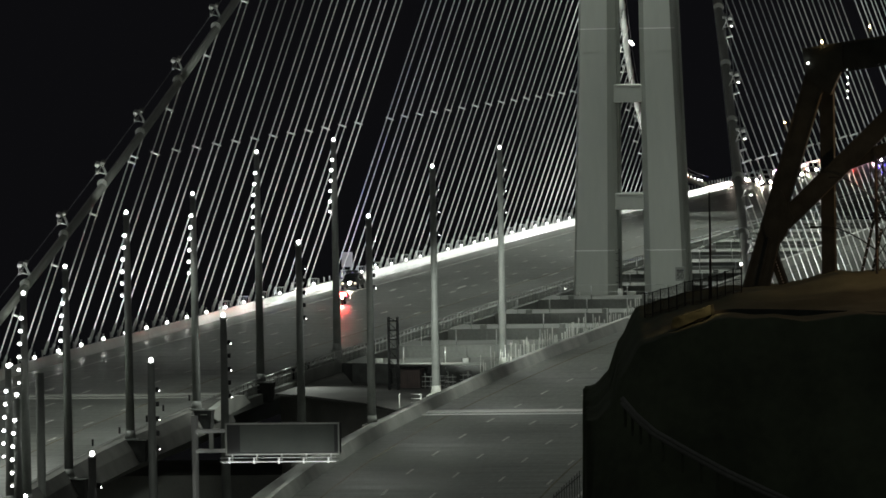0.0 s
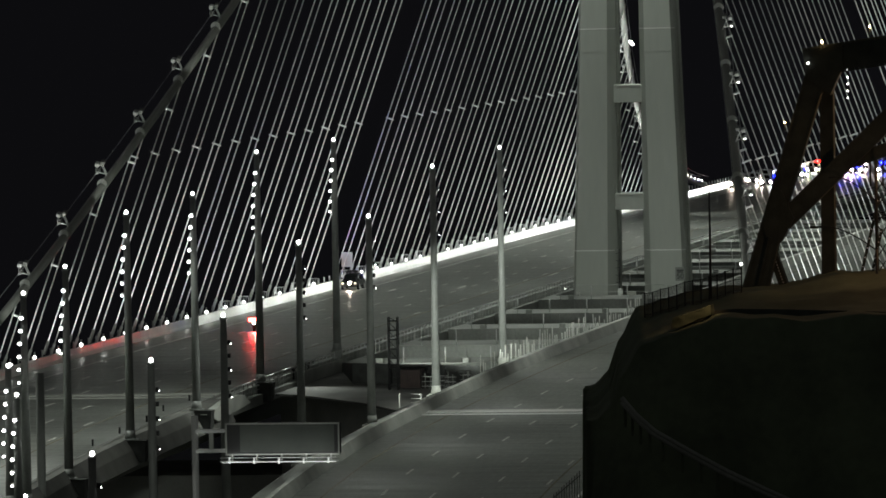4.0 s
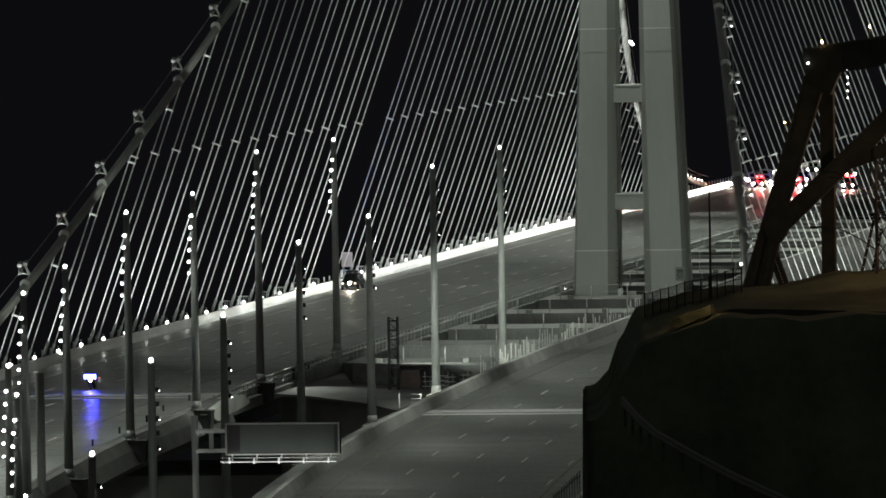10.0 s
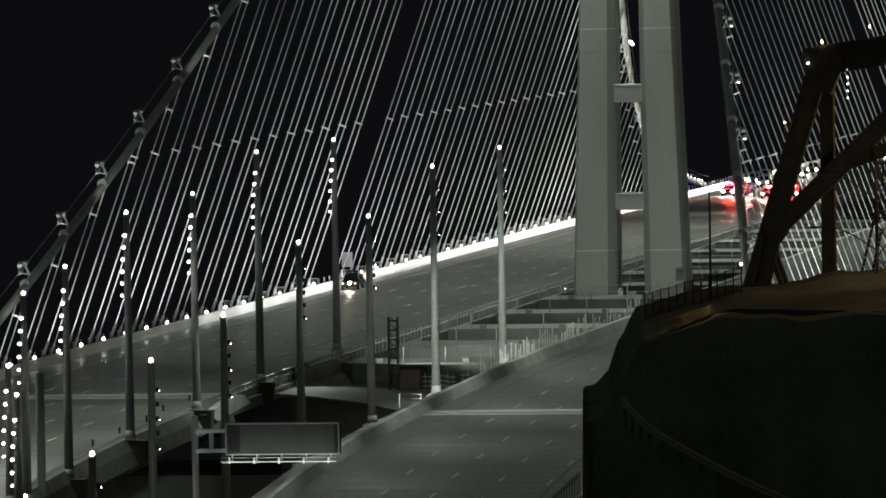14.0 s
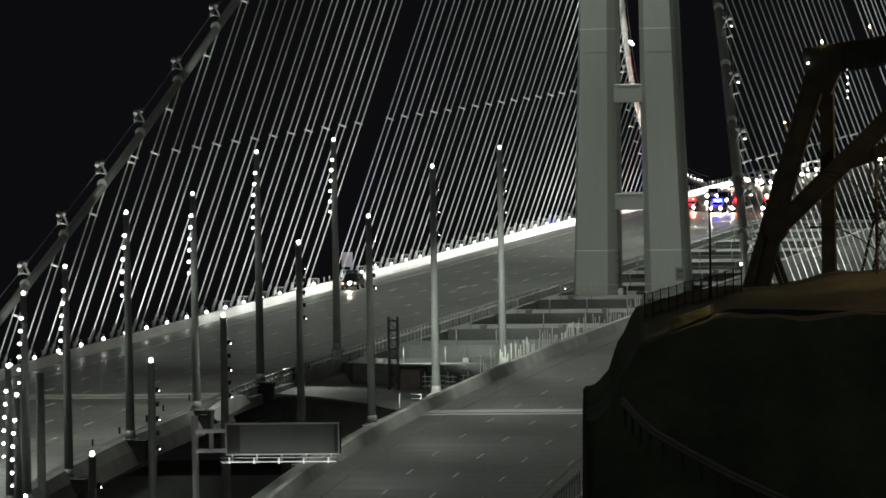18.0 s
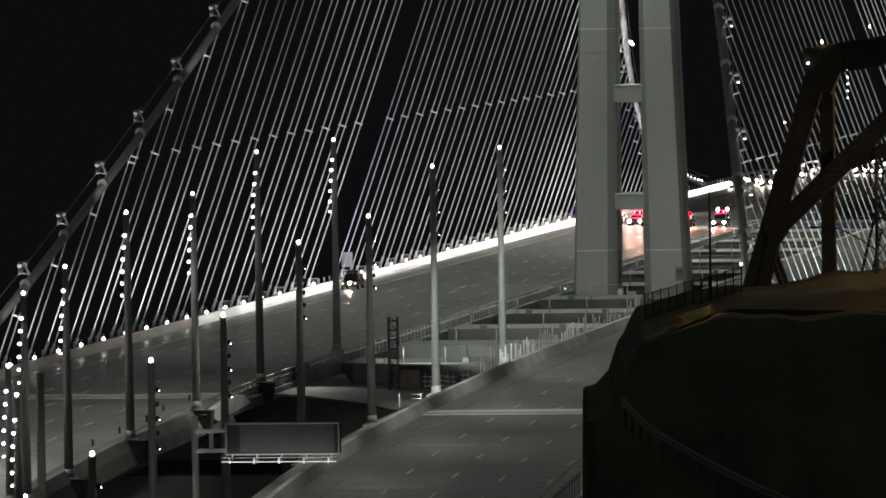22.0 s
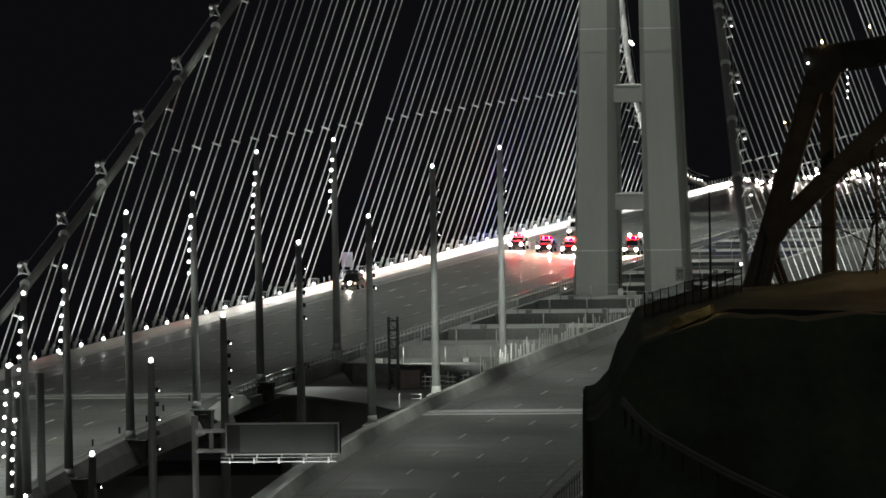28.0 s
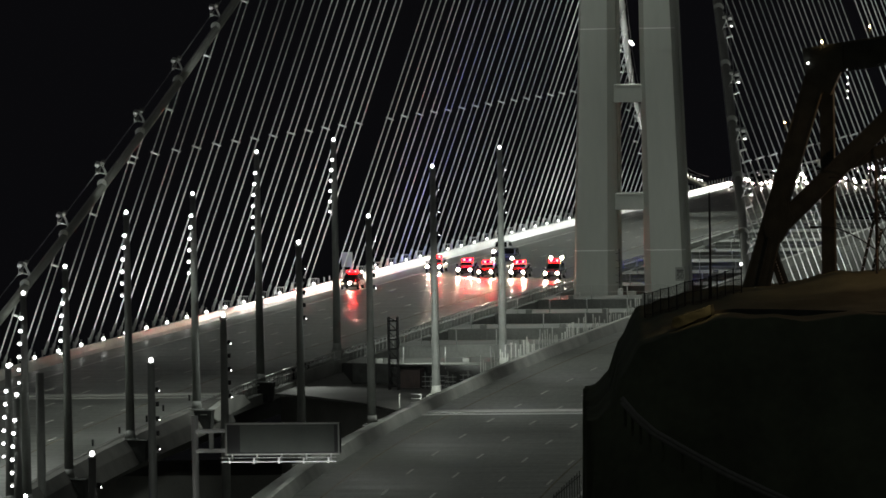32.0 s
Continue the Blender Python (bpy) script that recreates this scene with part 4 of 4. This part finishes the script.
def member(name, a, b, wide, deep=0.7, material=None, dx=0.0):
    bm = B()
    A, Bq = Vector((dx, *a)), Vector((dx, *b))
    beam(bm, A, Bq, wide * 0.92, deep, Vector((0, 1, 0)))
    d = (Bq - A).normalized()
    s = d.cross(Vector((1, 0, 0)))
    m = part(name, bm, material or M_RUST, truss)
    for k in (-0.5, 0.5):
        bm = B()
        off = s * wide * k
        beam(bm, A + off, Bq + off, 0.1, deep + 0.12, s)
        part("flange", bm, M_RUST, m)
    bm = B()
    n = int((Bq - A).length / 0.45)
    for i in range(n):
        for k in (-0.38, 0.38):
            c = A + d * (0.25 + 0.45 * i) + s * wide * k
            box(bm, dx - deep / 2 - 0.03, dx - deep / 2, c.y - 0.025, c.y + 0.025, c.z - 0.025, c.z + 0.025)
    part("rivets", bm, M_RUST, m)["kind"] = "stuff"
    return m


member("post", (-64.40, 16.5), (-64.43, 29.6), 0.6, dx=0.95)
member("top_chord", (-63.4, 29.25), (-75.0, 30.9), 1.45)
member("end_diagonal", (-64.2, 29.3), (-60.4, 17.2), 0.98)
member("diagonal", (-61.5, 20.4), (-70.6, 29.05), 0.88, dx=0.08)
member("strut", (-61.71, 20.2), (-60.75, 16.3), 0.5, dx=-0.2)
member("strut", (-61.5, 19.6), (-62.3, 17.2), 0.35, dx=0.15)
member("lower_chord", (-64.6, 23.7), (-75.0, 27.3), 0.6, dx=0.3)
bm = B()
pts = [(-61.1, 20.9), (-61.5, 19.4), (-62.2, 20.2), (-62.75, 21.2), (-62.1, 22.7), (-61.7, 22.9)]
f0 = [bm.verts.new((-0.46, *q)) for q in pts]
f1 = [bm.verts.new((0.46, *q)) for q in pts]
bm.faces.new(f0)
bm.faces.new(f1[::-1])
for i in range(6):
    bm.faces.new((f0[i], f0[(i + 1) % 6], f1[(i + 1) % 6], f1[i]))
part("gusset_plate", bm, M_RUST, truss)
bm = B()
pts = [(-63.5, 28.5), (-63.8, 29.9), (-65.4, 30.3), (-65.4, 29.0), (-64.75, 27.6)]
f0 = [bm.verts.new((-0.47, *q)) for q in pts]
f1 = [bm.verts.new((0.47, *q)) for q in pts]
bm.faces.new(f0)
bm.faces.new(f1[::-1])
for i in range(5):
    bm.faces.new((f0[i], f0[(i + 1) % 5], f1[(i + 1) % 5], f1[i]))
part("gusset_plate", bm, M_RUST, truss)
bm = B()
for y in (-67.0, -67.55):
    beam(bm, (0.3, y, 16.3), (0.3, y, 24.3), 0.12, 0.12)
part("lattice_column", bm, M_RUST, truss)
for k in range(9):
    bm = B()
    z = 16.6 + 0.85 * k
    beam(bm, (0.3, -67.0, z), (0.3, -67.55, z + 0.8), 0.06, 0.05)
    beam(bm, (0.3, -67.55, z), (0.3, -67.0, z + 0.8), 0.06, 0.05)
    part("lattice_brace", bm, M_RUST, truss)
for (y0, z0), (y1, z1) in (((-66.2, 18.4), (-67.15, 22.3)), ((-66.75, 18.4), (-67.25, 20.6))):
    bm = B()
    beam(bm, (0.1, y0, z0), (0.1, y1, z1), 0.14, 0.14)
    leg = part("splayed_leg", bm, M_RUST, truss)
    for k in range(8):
        t = (k + 0.5) / 8
        bm = B()
        bmesh.ops.create_uvsphere(bm, u_segments=8, v_segments=5, radius=0.035, matrix=Matrix.Translation((-0.02, y0 + (y1 - y0) * t, z0 + (z1 - z0) * t)))
        part("stud", bm, M_SIGN, leg, "white dot on a bolt head")
for a, b in (((-66.7, 22.8), (-66.7, 24.15)), ((-67.35, 22.8), (-67.35, 24.15)), ((-66.7, 22.85), (-67.35, 22.85)), ((-66.7, 23.5), (-67.35, 23.5)), ((-66.7, 24.1), (-67.35, 24.1))):
    bm = B()
    beam(bm, (0.2, *a), (0.2, *b), 0.09, 0.09)
    part("cage_bar", bm, M_RUST, truss)
# glints on the bolts of the strut, put in as white dots
for k in range(9):
    bm = B()
    q = (-0.3, -61.72 - 0.05 * k, 19.1 - 0.15 * k)
    bmesh.ops.create_uvsphere(bm, u_segments=8, v_segments=5, radius=0.035, matrix=Matrix.Translation(q))
    part("stud", bm, M_SIGN, truss, "white dot on a bolt head")
for y, z, m, r in ((-64.35, 30.35, G_WARM, 0.075), (-66.85, 31.1, G_WARM, 0.06), (-62.36, 26.2, G_WARM, 0.05), (-63.61, 29.25, G_LED, 0.06), (-59.96, 18.88, G_LED, 0.07)):
    lamp = thing("work_lamp", "small glowing lamp fixed to the old truss", "lamp", pose(OX - 0.5, y, z), "work lamps on the truss")
    bm = B()
    bmesh.ops.create_uvsphere(bm, u_segments=10, v_segments=6, radius=r)
    part("bulb", bm, m, lamp)
    bm = B()
    tube(bm, (0.1, 0, -0.5), (0.1, 0, 0), 0.04, 6)
    part("bracket", bm, M_RUST, lamp)
string = thing("string_light", "short string of small white lamps hanging from the truss", "lamp", pose(OX + 0.4, -65.57, 28.9))
bm = B()
tube(bm, (0, 0, -1.75), (0, 0, 0.35), 0.012, 5)
part("wire", bm, M_BLACK, string)
for k in range(5):
    bm = B()
    bmesh.ops.create_uvsphere(bm, u_segments=8, v_segments=6, radius=0.045, matrix=Matrix.Translation((0, 0, -0.05 - 0.36 * k)))
    part("bulb", bm, G_LED, string)
sl = thing("street_lamp", "dark street lamp with a long curved arm", "street lamp", pose(OX - 1.2, -67.1, 15.8))
bm = B()
tube(bm, (0, 0, 0), (0, 0, 3.8), 0.09, 8, 0.06)
part("shaft", bm, M_BLACK, sl)
bm = B()
hose(bm, [Vector((0, 3.1 * k / 8, 3.75 + 1.25 * math.sin(k / 8 * 1.75))) for k in range(9)], 0.035, 6)
part("arm", bm, M_BLACK, sl)
bm = B()
box(bm, -0.1, 0.1, 3.0, 3.45, 4.9, 5.02)
part("head", bevel(bm, 0.03), M_BLACK, sl)
for q in list(sl.children):
    if q.name.startswith("arm"):
        up = part("arm", q.data, M_BLACK, sl, at=pose(0, 0, 2.55) @ Matrix.Diagonal((1, 0.78, 1, 1)))
bm = B()
tube(bm, (0, 0, 3.8), (0, 0, 8.6), 0.06, 8, 0.05)
part("upper_shaft", bm, M_BLACK, sl)

# ---- vehicles ----


def loft(bm, secs):
    """secs: (x, half width, bottom, top, corner)."""
    rings = []
    for x, w, z0, z1, c in secs:
        rings.append([bm.verts.new((x, y, z)) for y, z in ((-w + c, z0), (w - c, z0), (w, z0 + c), (w, z1 - c), (w - c * 1.4, z1), (-w + c * 1.4, z1), (-w, z1 - c), (-w, z0 + c))])
    for a, b in zip(rings, rings[1:]):
        for i in range(8):
            bm.faces.new((a[i], a[(i + 1) % 8], b[(i + 1) % 8], b[i]))
    bm.faces.new(rings[0][::-1])
    bm.faces.new(rings[-1])


def quad(bm, *pts):
    bm.faces.new([bm.verts.new(p) for p in pts])


def beacon_mesh(length, r, blue_at=180, half=48, waist=0.5, lenses=(G_RED, G_BLUE)):
    """A rotating drum of two lamp clusters, each with a red and a blue lens, dark between them."""
    bm = B()
    y, rings, slots, n = -length / 2, [], [], 18
    for wide, slot, k in ((0, 4, 0.3), (0, 4, 1), (0.13, 0, 1), (0.17, 2, 1), (0.13, 0, 1), (0.03, 4 if waist < 1 else 0, waist), (0.08, 4 if waist < 1 else 2, waist), (0.03, 4 if waist < 1 else 0, 1), (0.13, 0, 1), (0.17, 2, 1), (0.13, 0, 1), (0, 4, 0.3)):
        y += wide * length
        rings.append([bm.verts.new((r * k * math.cos(2 * math.pi * (i + 0.5) / n), y, r * k * math.sin(2 * math.pi * (i + 0.5) / n))) for i in range(n)])
        slots.append(slot)
    for j in range(1, len(rings)):
        for i in range(n):
            f = bm.faces.new((rings[j - 1][i], rings[j - 1][(i + 1) % n], rings[j][(i + 1) % n], rings[j][i]))
            a = 360 * (i + 1) / n
            red, blue = abs((a + 180) % 360 - 180), abs((a - blue_at + 180) % 360 - 180)
            f.material_index = 4 if slots[j] == 4 or min(red, blue) > half else slots[j] + (0 if red <= blue else 1)
    for ring in (rings[0], rings[-1]):
        bm.faces.new(ring).material_index = 4
    me = mesh_of("beacon", bm)
    for m in (*lenses, G_REDHOT, G_BLUEHOT, M_BLACK):
        me.materials.append(m)
    return me


BEACON, SMALL_BEACON = beacon_mesh(1.15, 0.15), beacon_mesh(0.95, 0.24, waist=1, lenses=(G_REDSOFT, G_BLUESOFT))
IDLE_BEACON = beacon_mesh(1.1, 0.14, -125, 24)


def car(label, category, paint, roof, head, m, group="", tall=0.0, bar=True, name="car", idle=False, lens=0.13):
    """A utility car that faces +x of its own space."""
    ob = thing(name, label, category, m, group)
    bm = B()
    loft(bm, [(-2.45, 0.86, 0.45, 0.95, 0.12), (-2.3, 0.95, 0.32, 1.08 + tall * 0.3, 0.14), (-1.0, 0.97, 0.28, 1.1, 0.12), (0.8, 0.97, 0.28, 1.08, 0.12), (1.1, 0.96, 0.28, 1.05, 0.12), (2.2, 0.92, 0.32, 0.95, 0.14), (2.42, 0.82, 0.42, 0.8, 0.12)])
    body = part("body", bm, paint, ob)
    bm = B()
    loft(bm, [(-2.25, 0.8, 1.0, 1.1, 0.03), (-2.0, 0.76, 1.0, 1.72 + tall, 0.1), (0.1, 0.78, 1.0, 1.78 + tall, 0.1), (0.35, 0.78, 1.0, 1.72 + tall, 0.1), (1.05, 0.84, 1.0, 1.08, 0.03)])
    part("cabin", bm, roof, ob)
    t = 1.66 + tall
    bm = B()
    quad(bm, (1.06, -0.68, 1.1), (1.06, 0.68, 1.1), (0.43, 0.62, t), (0.43, -0.62, t))
    part("windscreen", bm, M_GLASS, ob, at=pose(0.03, 0, 0.03))
    for s in (-1, 1):
        for a, b in ((-1.9, -0.95), (-0.85, 0.3)):
            bm = B()
            quad(bm, (a, s * 0.85, 1.14), (b, s * 0.86, 1.14), (b - (0.05 if b < 0 else 0.1), s * 0.79, t - 0.05), (a + 0.1, s * 0.775, t - 0.05))
            part("side_window", bm, M_GLASS, ob)
        bm = B()
        tube(bm, (2.3, s * 0.66, 0.68), (2.45, s * 0.66, 0.68), 0.15, 12)
        lamp = part("headlight", bm, M_STEEL, ob, "glowing headlight")
        bm = B()
        bmesh.ops.create_circle(bm, cap_ends=True, segments=14, radius=lens, matrix=Matrix.Translation((2.46, s * 0.66, 0.68)) @ pose(0, 0, 0, 0, 90, 0))
        part("lens", bm, head, lamp)
        bm = B()
        box(bm, 0.75, 0.95, s * 1.0 - 0.12, s * 1.0 + 0.12, 1.08, 1.24)
        part("wing_mirror", bevel(bm, 0.03), paint, ob)
        for x in (1.5, -1.5):
            bm = B()
            tube(bm, (0, -0.12, 0), (0, 0.12, 0), 0.37, 16)
            w = part("wheel", bm, M_TYRE, ob, at=pose(x, s * 0.84, 0.37))
            bm = B()
            tube(bm, (0, s * 0.1, 0), (0, s * 0.135, 0), 0.24, 12)
            part("rim", bm, M_RIM, w)
    bm = B()
    box(bm, 2.36, 2.52, -0.82, 0.82, 0.36, 0.58)
    part("bumper", bevel(bm, 0.04), M_BLACK, ob)
    bm = B()
    for k in range(4):
        box(bm, 2.38, 2.46, -0.42, 0.42, 0.62 + 0.05 * k, 0.645 + 0.05 * k)
    part("grille", bm, M_BLACK, ob)
    if bar:
        bm = B()
        box(bm, -0.35, 0.15, -0.62, 0.62, t + 0.06, t + 0.16)
        part("light_bar", bevel(bm, 0.03), M_BLACK, ob)
        ob["beacon"] = part("beacon", IDLE_BEACON if idle else BEACON, G_RED, ob, "red and blue rotating beacon", pose(-0.08, 0, t + 0.3)).name
    return ob


WEST = 180
POLICE = "black and white patrol car with a flashing roof bar"
parked = car("black patrol vehicle parked on the shoulder, headlights on", "car", M_CARBLACK, M_CARBLACK, G_FAINT, pose(1.5, 29.9, 0, 0, 0, WEST), tall=-0.12, name="patrol_car", idle=True)
bm = B()
bmesh.ops.create_circle(bm, cap_ends=True, segments=14, radius=0.14, matrix=Matrix.Translation((2.62, 0.1, 0.72)) @ pose(0, 0, 0, 0, 90, 0))
lamp = part("spot_lamp", bm, G_DIM, parked, "bright white lamp on the push bar")
bm = B()
tube(bm, (2.5, 0.1, 0.72), (2.6, 0.1, 0.72), 0.16, 12)
part("lamp_housing", bm, M_BLACK, lamp)
for y in (-0.4, 0.4):
    bm = B()
    beam(bm, (2.56, y, 0.4), (2.56, y, 1.0), 0.07, 0.07)
    part("push_bar", bm, M_BLACK, parked)
# added white plate: its colour stands for barrier light reflected on the roof
bm = B()
box(bm, -1.7, 0.0, -0.6, 0.6, 1.68, 1.72)
part("roof_rack", bevel(bm, 0.02), M_CARWHITE, parked, "white plate for the sheen on the roof")

LANES = (27.0, 22.9, 19.2, 15.8, 11.6)
convoy = []
for i, y in enumerate(LANES):
    if i == 4:
        ob = car("dark service truck with tall work lights on its roof", "truck", M_CARGREY, M_CARGREY, G_HEAD, pose(0, 0, 0, 0, 0, WEST), tall=0.0, name="service_truck")
        for s in (-1, 1):
            bm = B()
            bmesh.ops.create_uvsphere(bm, u_segments=10, v_segments=6, radius=0.16, matrix=Matrix.Translation((-1.7, s * 0.6, 2.2)))
            lamp = part("work_light", bm, G_DIM, ob, "bright white work light")
            bm = B()
            tube(bm, (-1.7, s * 0.6, 1.6), (-1.7, s * 0.6, 2.1), 0.04, 6)
            part("mast", bm, M_BLACK, lamp)
    else:
        ob = car(POLICE, "car", M_CARBLACK, M_CARWHITE, G_HEAD, pose(0, 0, 0, 0, 0, WEST), "patrol cars in a row", tall=-0.28, name="patrol_car")
    convoy.append(ob)
follower = car("white pickup truck driving behind the patrol cars", "truck", M_CARWHITE, M_CARWHITE, G_HEAD, pose(0, 0, 0, 0, 0, WEST), tall=0.0, bar=False, name="pickup_truck")
second = car("dark car driving behind the patrol cars", "car", M_CARGREY, M_CARGREY, G_HEAD, pose(0, 0, 0, 0, 0, WEST), bar=False)

# traffic held back behind the row
traffic = []
for i in range(50):
    random.seed(40 + i)
    paint = (M_CARGREY, M_CARBLACK, M_CARWHITE)[i % 3]
    if i == 0:
        ob = car("car in the traffic held behind the patrol cars, headlights on", "car", paint, paint, G_FAR, pose(0, 0, 0, 0, 0, WEST), "held traffic", bar=False, lens=0.15)
        ob0 = ob
    else:
        ob = copy_thing(ob0, pose(0, 0, 0, 0, 0, WEST))
    traffic.append(ob)
parked_far = []
for x, y in ((345, 30.2), (362, 29.6), (380, 30.0), (405, 29.6), (352, 26.4), (371, 26.8), (392, 26.2), (420, 27.0)):
    copy = car("car stopped by the far barrier with its lights on", "car", M_CARGREY, M_CARWHITE, G_FAR, pose(x, y, sag(x), 0, 0, WEST), "cars stopped far along the bridge", bar=False, lens=0.15)
    parked_far.append(copy)

# lead motorcycle
moto = thing("police_motorcycle", "dark escort motorcycle with red and blue flashing lamps", "motorcycle", pose(0, 0, 0, 0, 0, WEST))
for x in (0.8, -0.75):
    bm = B()
    tube(bm, (0, -0.08, 0), (0, 0.08, 0), 0.33, 16)
    part("wheel", bm, M_TYRE, moto, at=pose(x, 0, 0.33))
bm = B()
loft(bm, [(-1.0, 0.18, 0.55, 0.85, 0.06), (-0.4, 0.26, 0.3, 0.85, 0.08), (0.2, 0.28, 0.3, 1.0, 0.08), (0.7, 0.3, 0.5, 1.1, 0.1), (0.95, 0.2, 0.65, 1.05, 0.08)])
part("body", bm, M_CARBLACK, moto)
bm = B()
loft(bm, [(0.42, 0.24, 1.15, 1.3, 0.05), (0.5, 0.26, 1.15, 1.3, 0.05)])
part("windshield", bm, M_GLASS, moto)
# added plate that blocks the backward glow of the beacon
bm = B()
loft(bm, [(0.4, 0.5, 0.75, 1.22, 0.1), (0.56, 0.46, 0.75, 1.2, 0.1)])
part("fairing", bm, M_BLACK, moto, "wide black plate blocking the rear glow of the beacon")
for s in (-1, 1):
    bm = B()
    box(bm, -1.1, -0.5, s * 0.36 - 0.12, s * 0.36 + 0.12, 0.5, 0.95)
    part("pannier", bevel(bm, 0.05), M_CARWHITE, moto)
bm = B()
bmesh.ops.create_circle(bm, cap_ends=True, segments=14, radius=0.1, matrix=Matrix.Translation((1.0, 0, 0.78)) @ pose(0, 0, 0, 0, 90, 0))
part("headlight", bm, G_MOTO, moto, "glowing headlight")
moto["beacon"] = part("beacon", SMALL_BEACON, G_RED, moto, "red and blue rotating beacon", pose(0.85, 0, 1.1)).name


# ---- what moves ----
ROW = [(0, 477), (3, 434), (6, 389), (7, 371), (8, 357), (9, 344), (10, 334), (11, 326), (12, 316), (13, 306), (14, 296), (17, 252), (18, 234), (19, 220), (20, 203),
       (21, 190), (22, 179), (23, 163), (24, 151), (25, 137), (27.5, 105), (28, 95), (29, 80), (30, 65), (31, 50), (32, 33)]


def flash(ob, states):
    """Turn a beacon: r shows red, b blue, o its edge, at each whole second."""
    target = {"r": 0.0, "b": 180.0, "o": 90.0} if ob is not parked else {"r": 0.0, "b": 235.0, "o": 115.0}
    rest = bpy.data.objects[ob["beacon"]].matrix_basis.translation.copy()
    rows, angle = [], target[states[0]]
    for t in range(33):
        a = target[states[t]]
        rows.append((t, pose(*rest, 0, angle, 0)))
        if t == 32:
            break
        b = target[states[t + 1]]
        turn = (b - a) % 360
        if states[t] != "o" or states[t + 1] != "o":
            turn = turn or 360
        for k in range(1, 6):
            rows.append((t + k / 6, pose(*rest, 0, angle + turn * k / 6, 0)))
        angle += turn
    walk(bpy.data.objects[ob["beacon"]], rows)


def motions():
    shift = ((10, 9), (1, 0), (-5, -6), (-4, -7), (0, -12))
    for (a, b), y, ob in zip(shift, LANES, convoy):
        walk(ob, [(t, pose(x + a + (b - a) * t / 32, y + 0.4 * math.sin(t * 0.2 + y), sag(x + a), 0, 0, WEST)) for t, x in ROW])
    walk(follower, [(t, pose(x + 50, 26.2, sag(x + 50), 0, 0, WEST)) for t, x in ROW])
    walk(second, [(t, pose(x + 30, 22.4, sag(x + 30), 0, 0, WEST)) for t, x in ROW])
    for i, ob in enumerate(traffic):
        y = LANES[i % 5] + 0.5 * math.sin(i * 2.1)
        back = 15 * (i // 5) + 6 * math.sin(i * 1.7)
        walk(ob, [(0, pose(640 + back, y, sag(640 + back), 0, 0, WEST)), (16, pose(500 + back, y, sag(500 + back), 0, 0, WEST)), (20, pose(440 + back, y, sag(440 + back), 0, 0, WEST)), (25, pose(385 + back, y, sag(385 + back), 0, 0, WEST)), (32, pose(345 + back, y, sag(345 + back), 0, 0, WEST))])
    lead = [(0, -34.8, 24.7), (1, -47.2, 24.8), (2, -59.8, 24.8), (3, -72.4, 24.7), (3.5, -79.5, 24.5), (5.5, -109.4, 23.4), (6, -117, 23.2), (7, -133, 22.9), (8, -148.3, 22.5), (9, -163, 22),
            (10, -177.3, 21.5), (11, -192, 20.9), (12, -206.2, 20.3), (13, -221, 19.6), (14, -236, 18.8), (16, -268, 16.6), (18, -302, 14.2), (20, -325, 11.5), (32, -330, 11)]
    walk(moto, [(t, pose(x, y, sag(x), 0, 0, WEST)) for t, x, y in lead])
    flash(moto, "rrrrrrrrbbbbbbrbrbrbrrbrbrbrbrbrb")
    states = ("rbrbrbrrbrrrrrrbrrrbrrrrrrrbrbrbr", "brbrbrrbrrrrrrrbrrrrrrrrrbrrrrrrr", "rrbrbbrbrbrrrrrbrrbrrbrrrbrbrbrbr", "brbrbrrrbbbbrbrbrbrbrbrrrbrbrbrbr", "rrbrbrrbrrrrbrrbrbrrrrrrrbrbrrrrr")
    for ob, s in zip(convoy, states):
        flash(ob, s)
    flash(parked, "o" * 32 + "r")


motions()
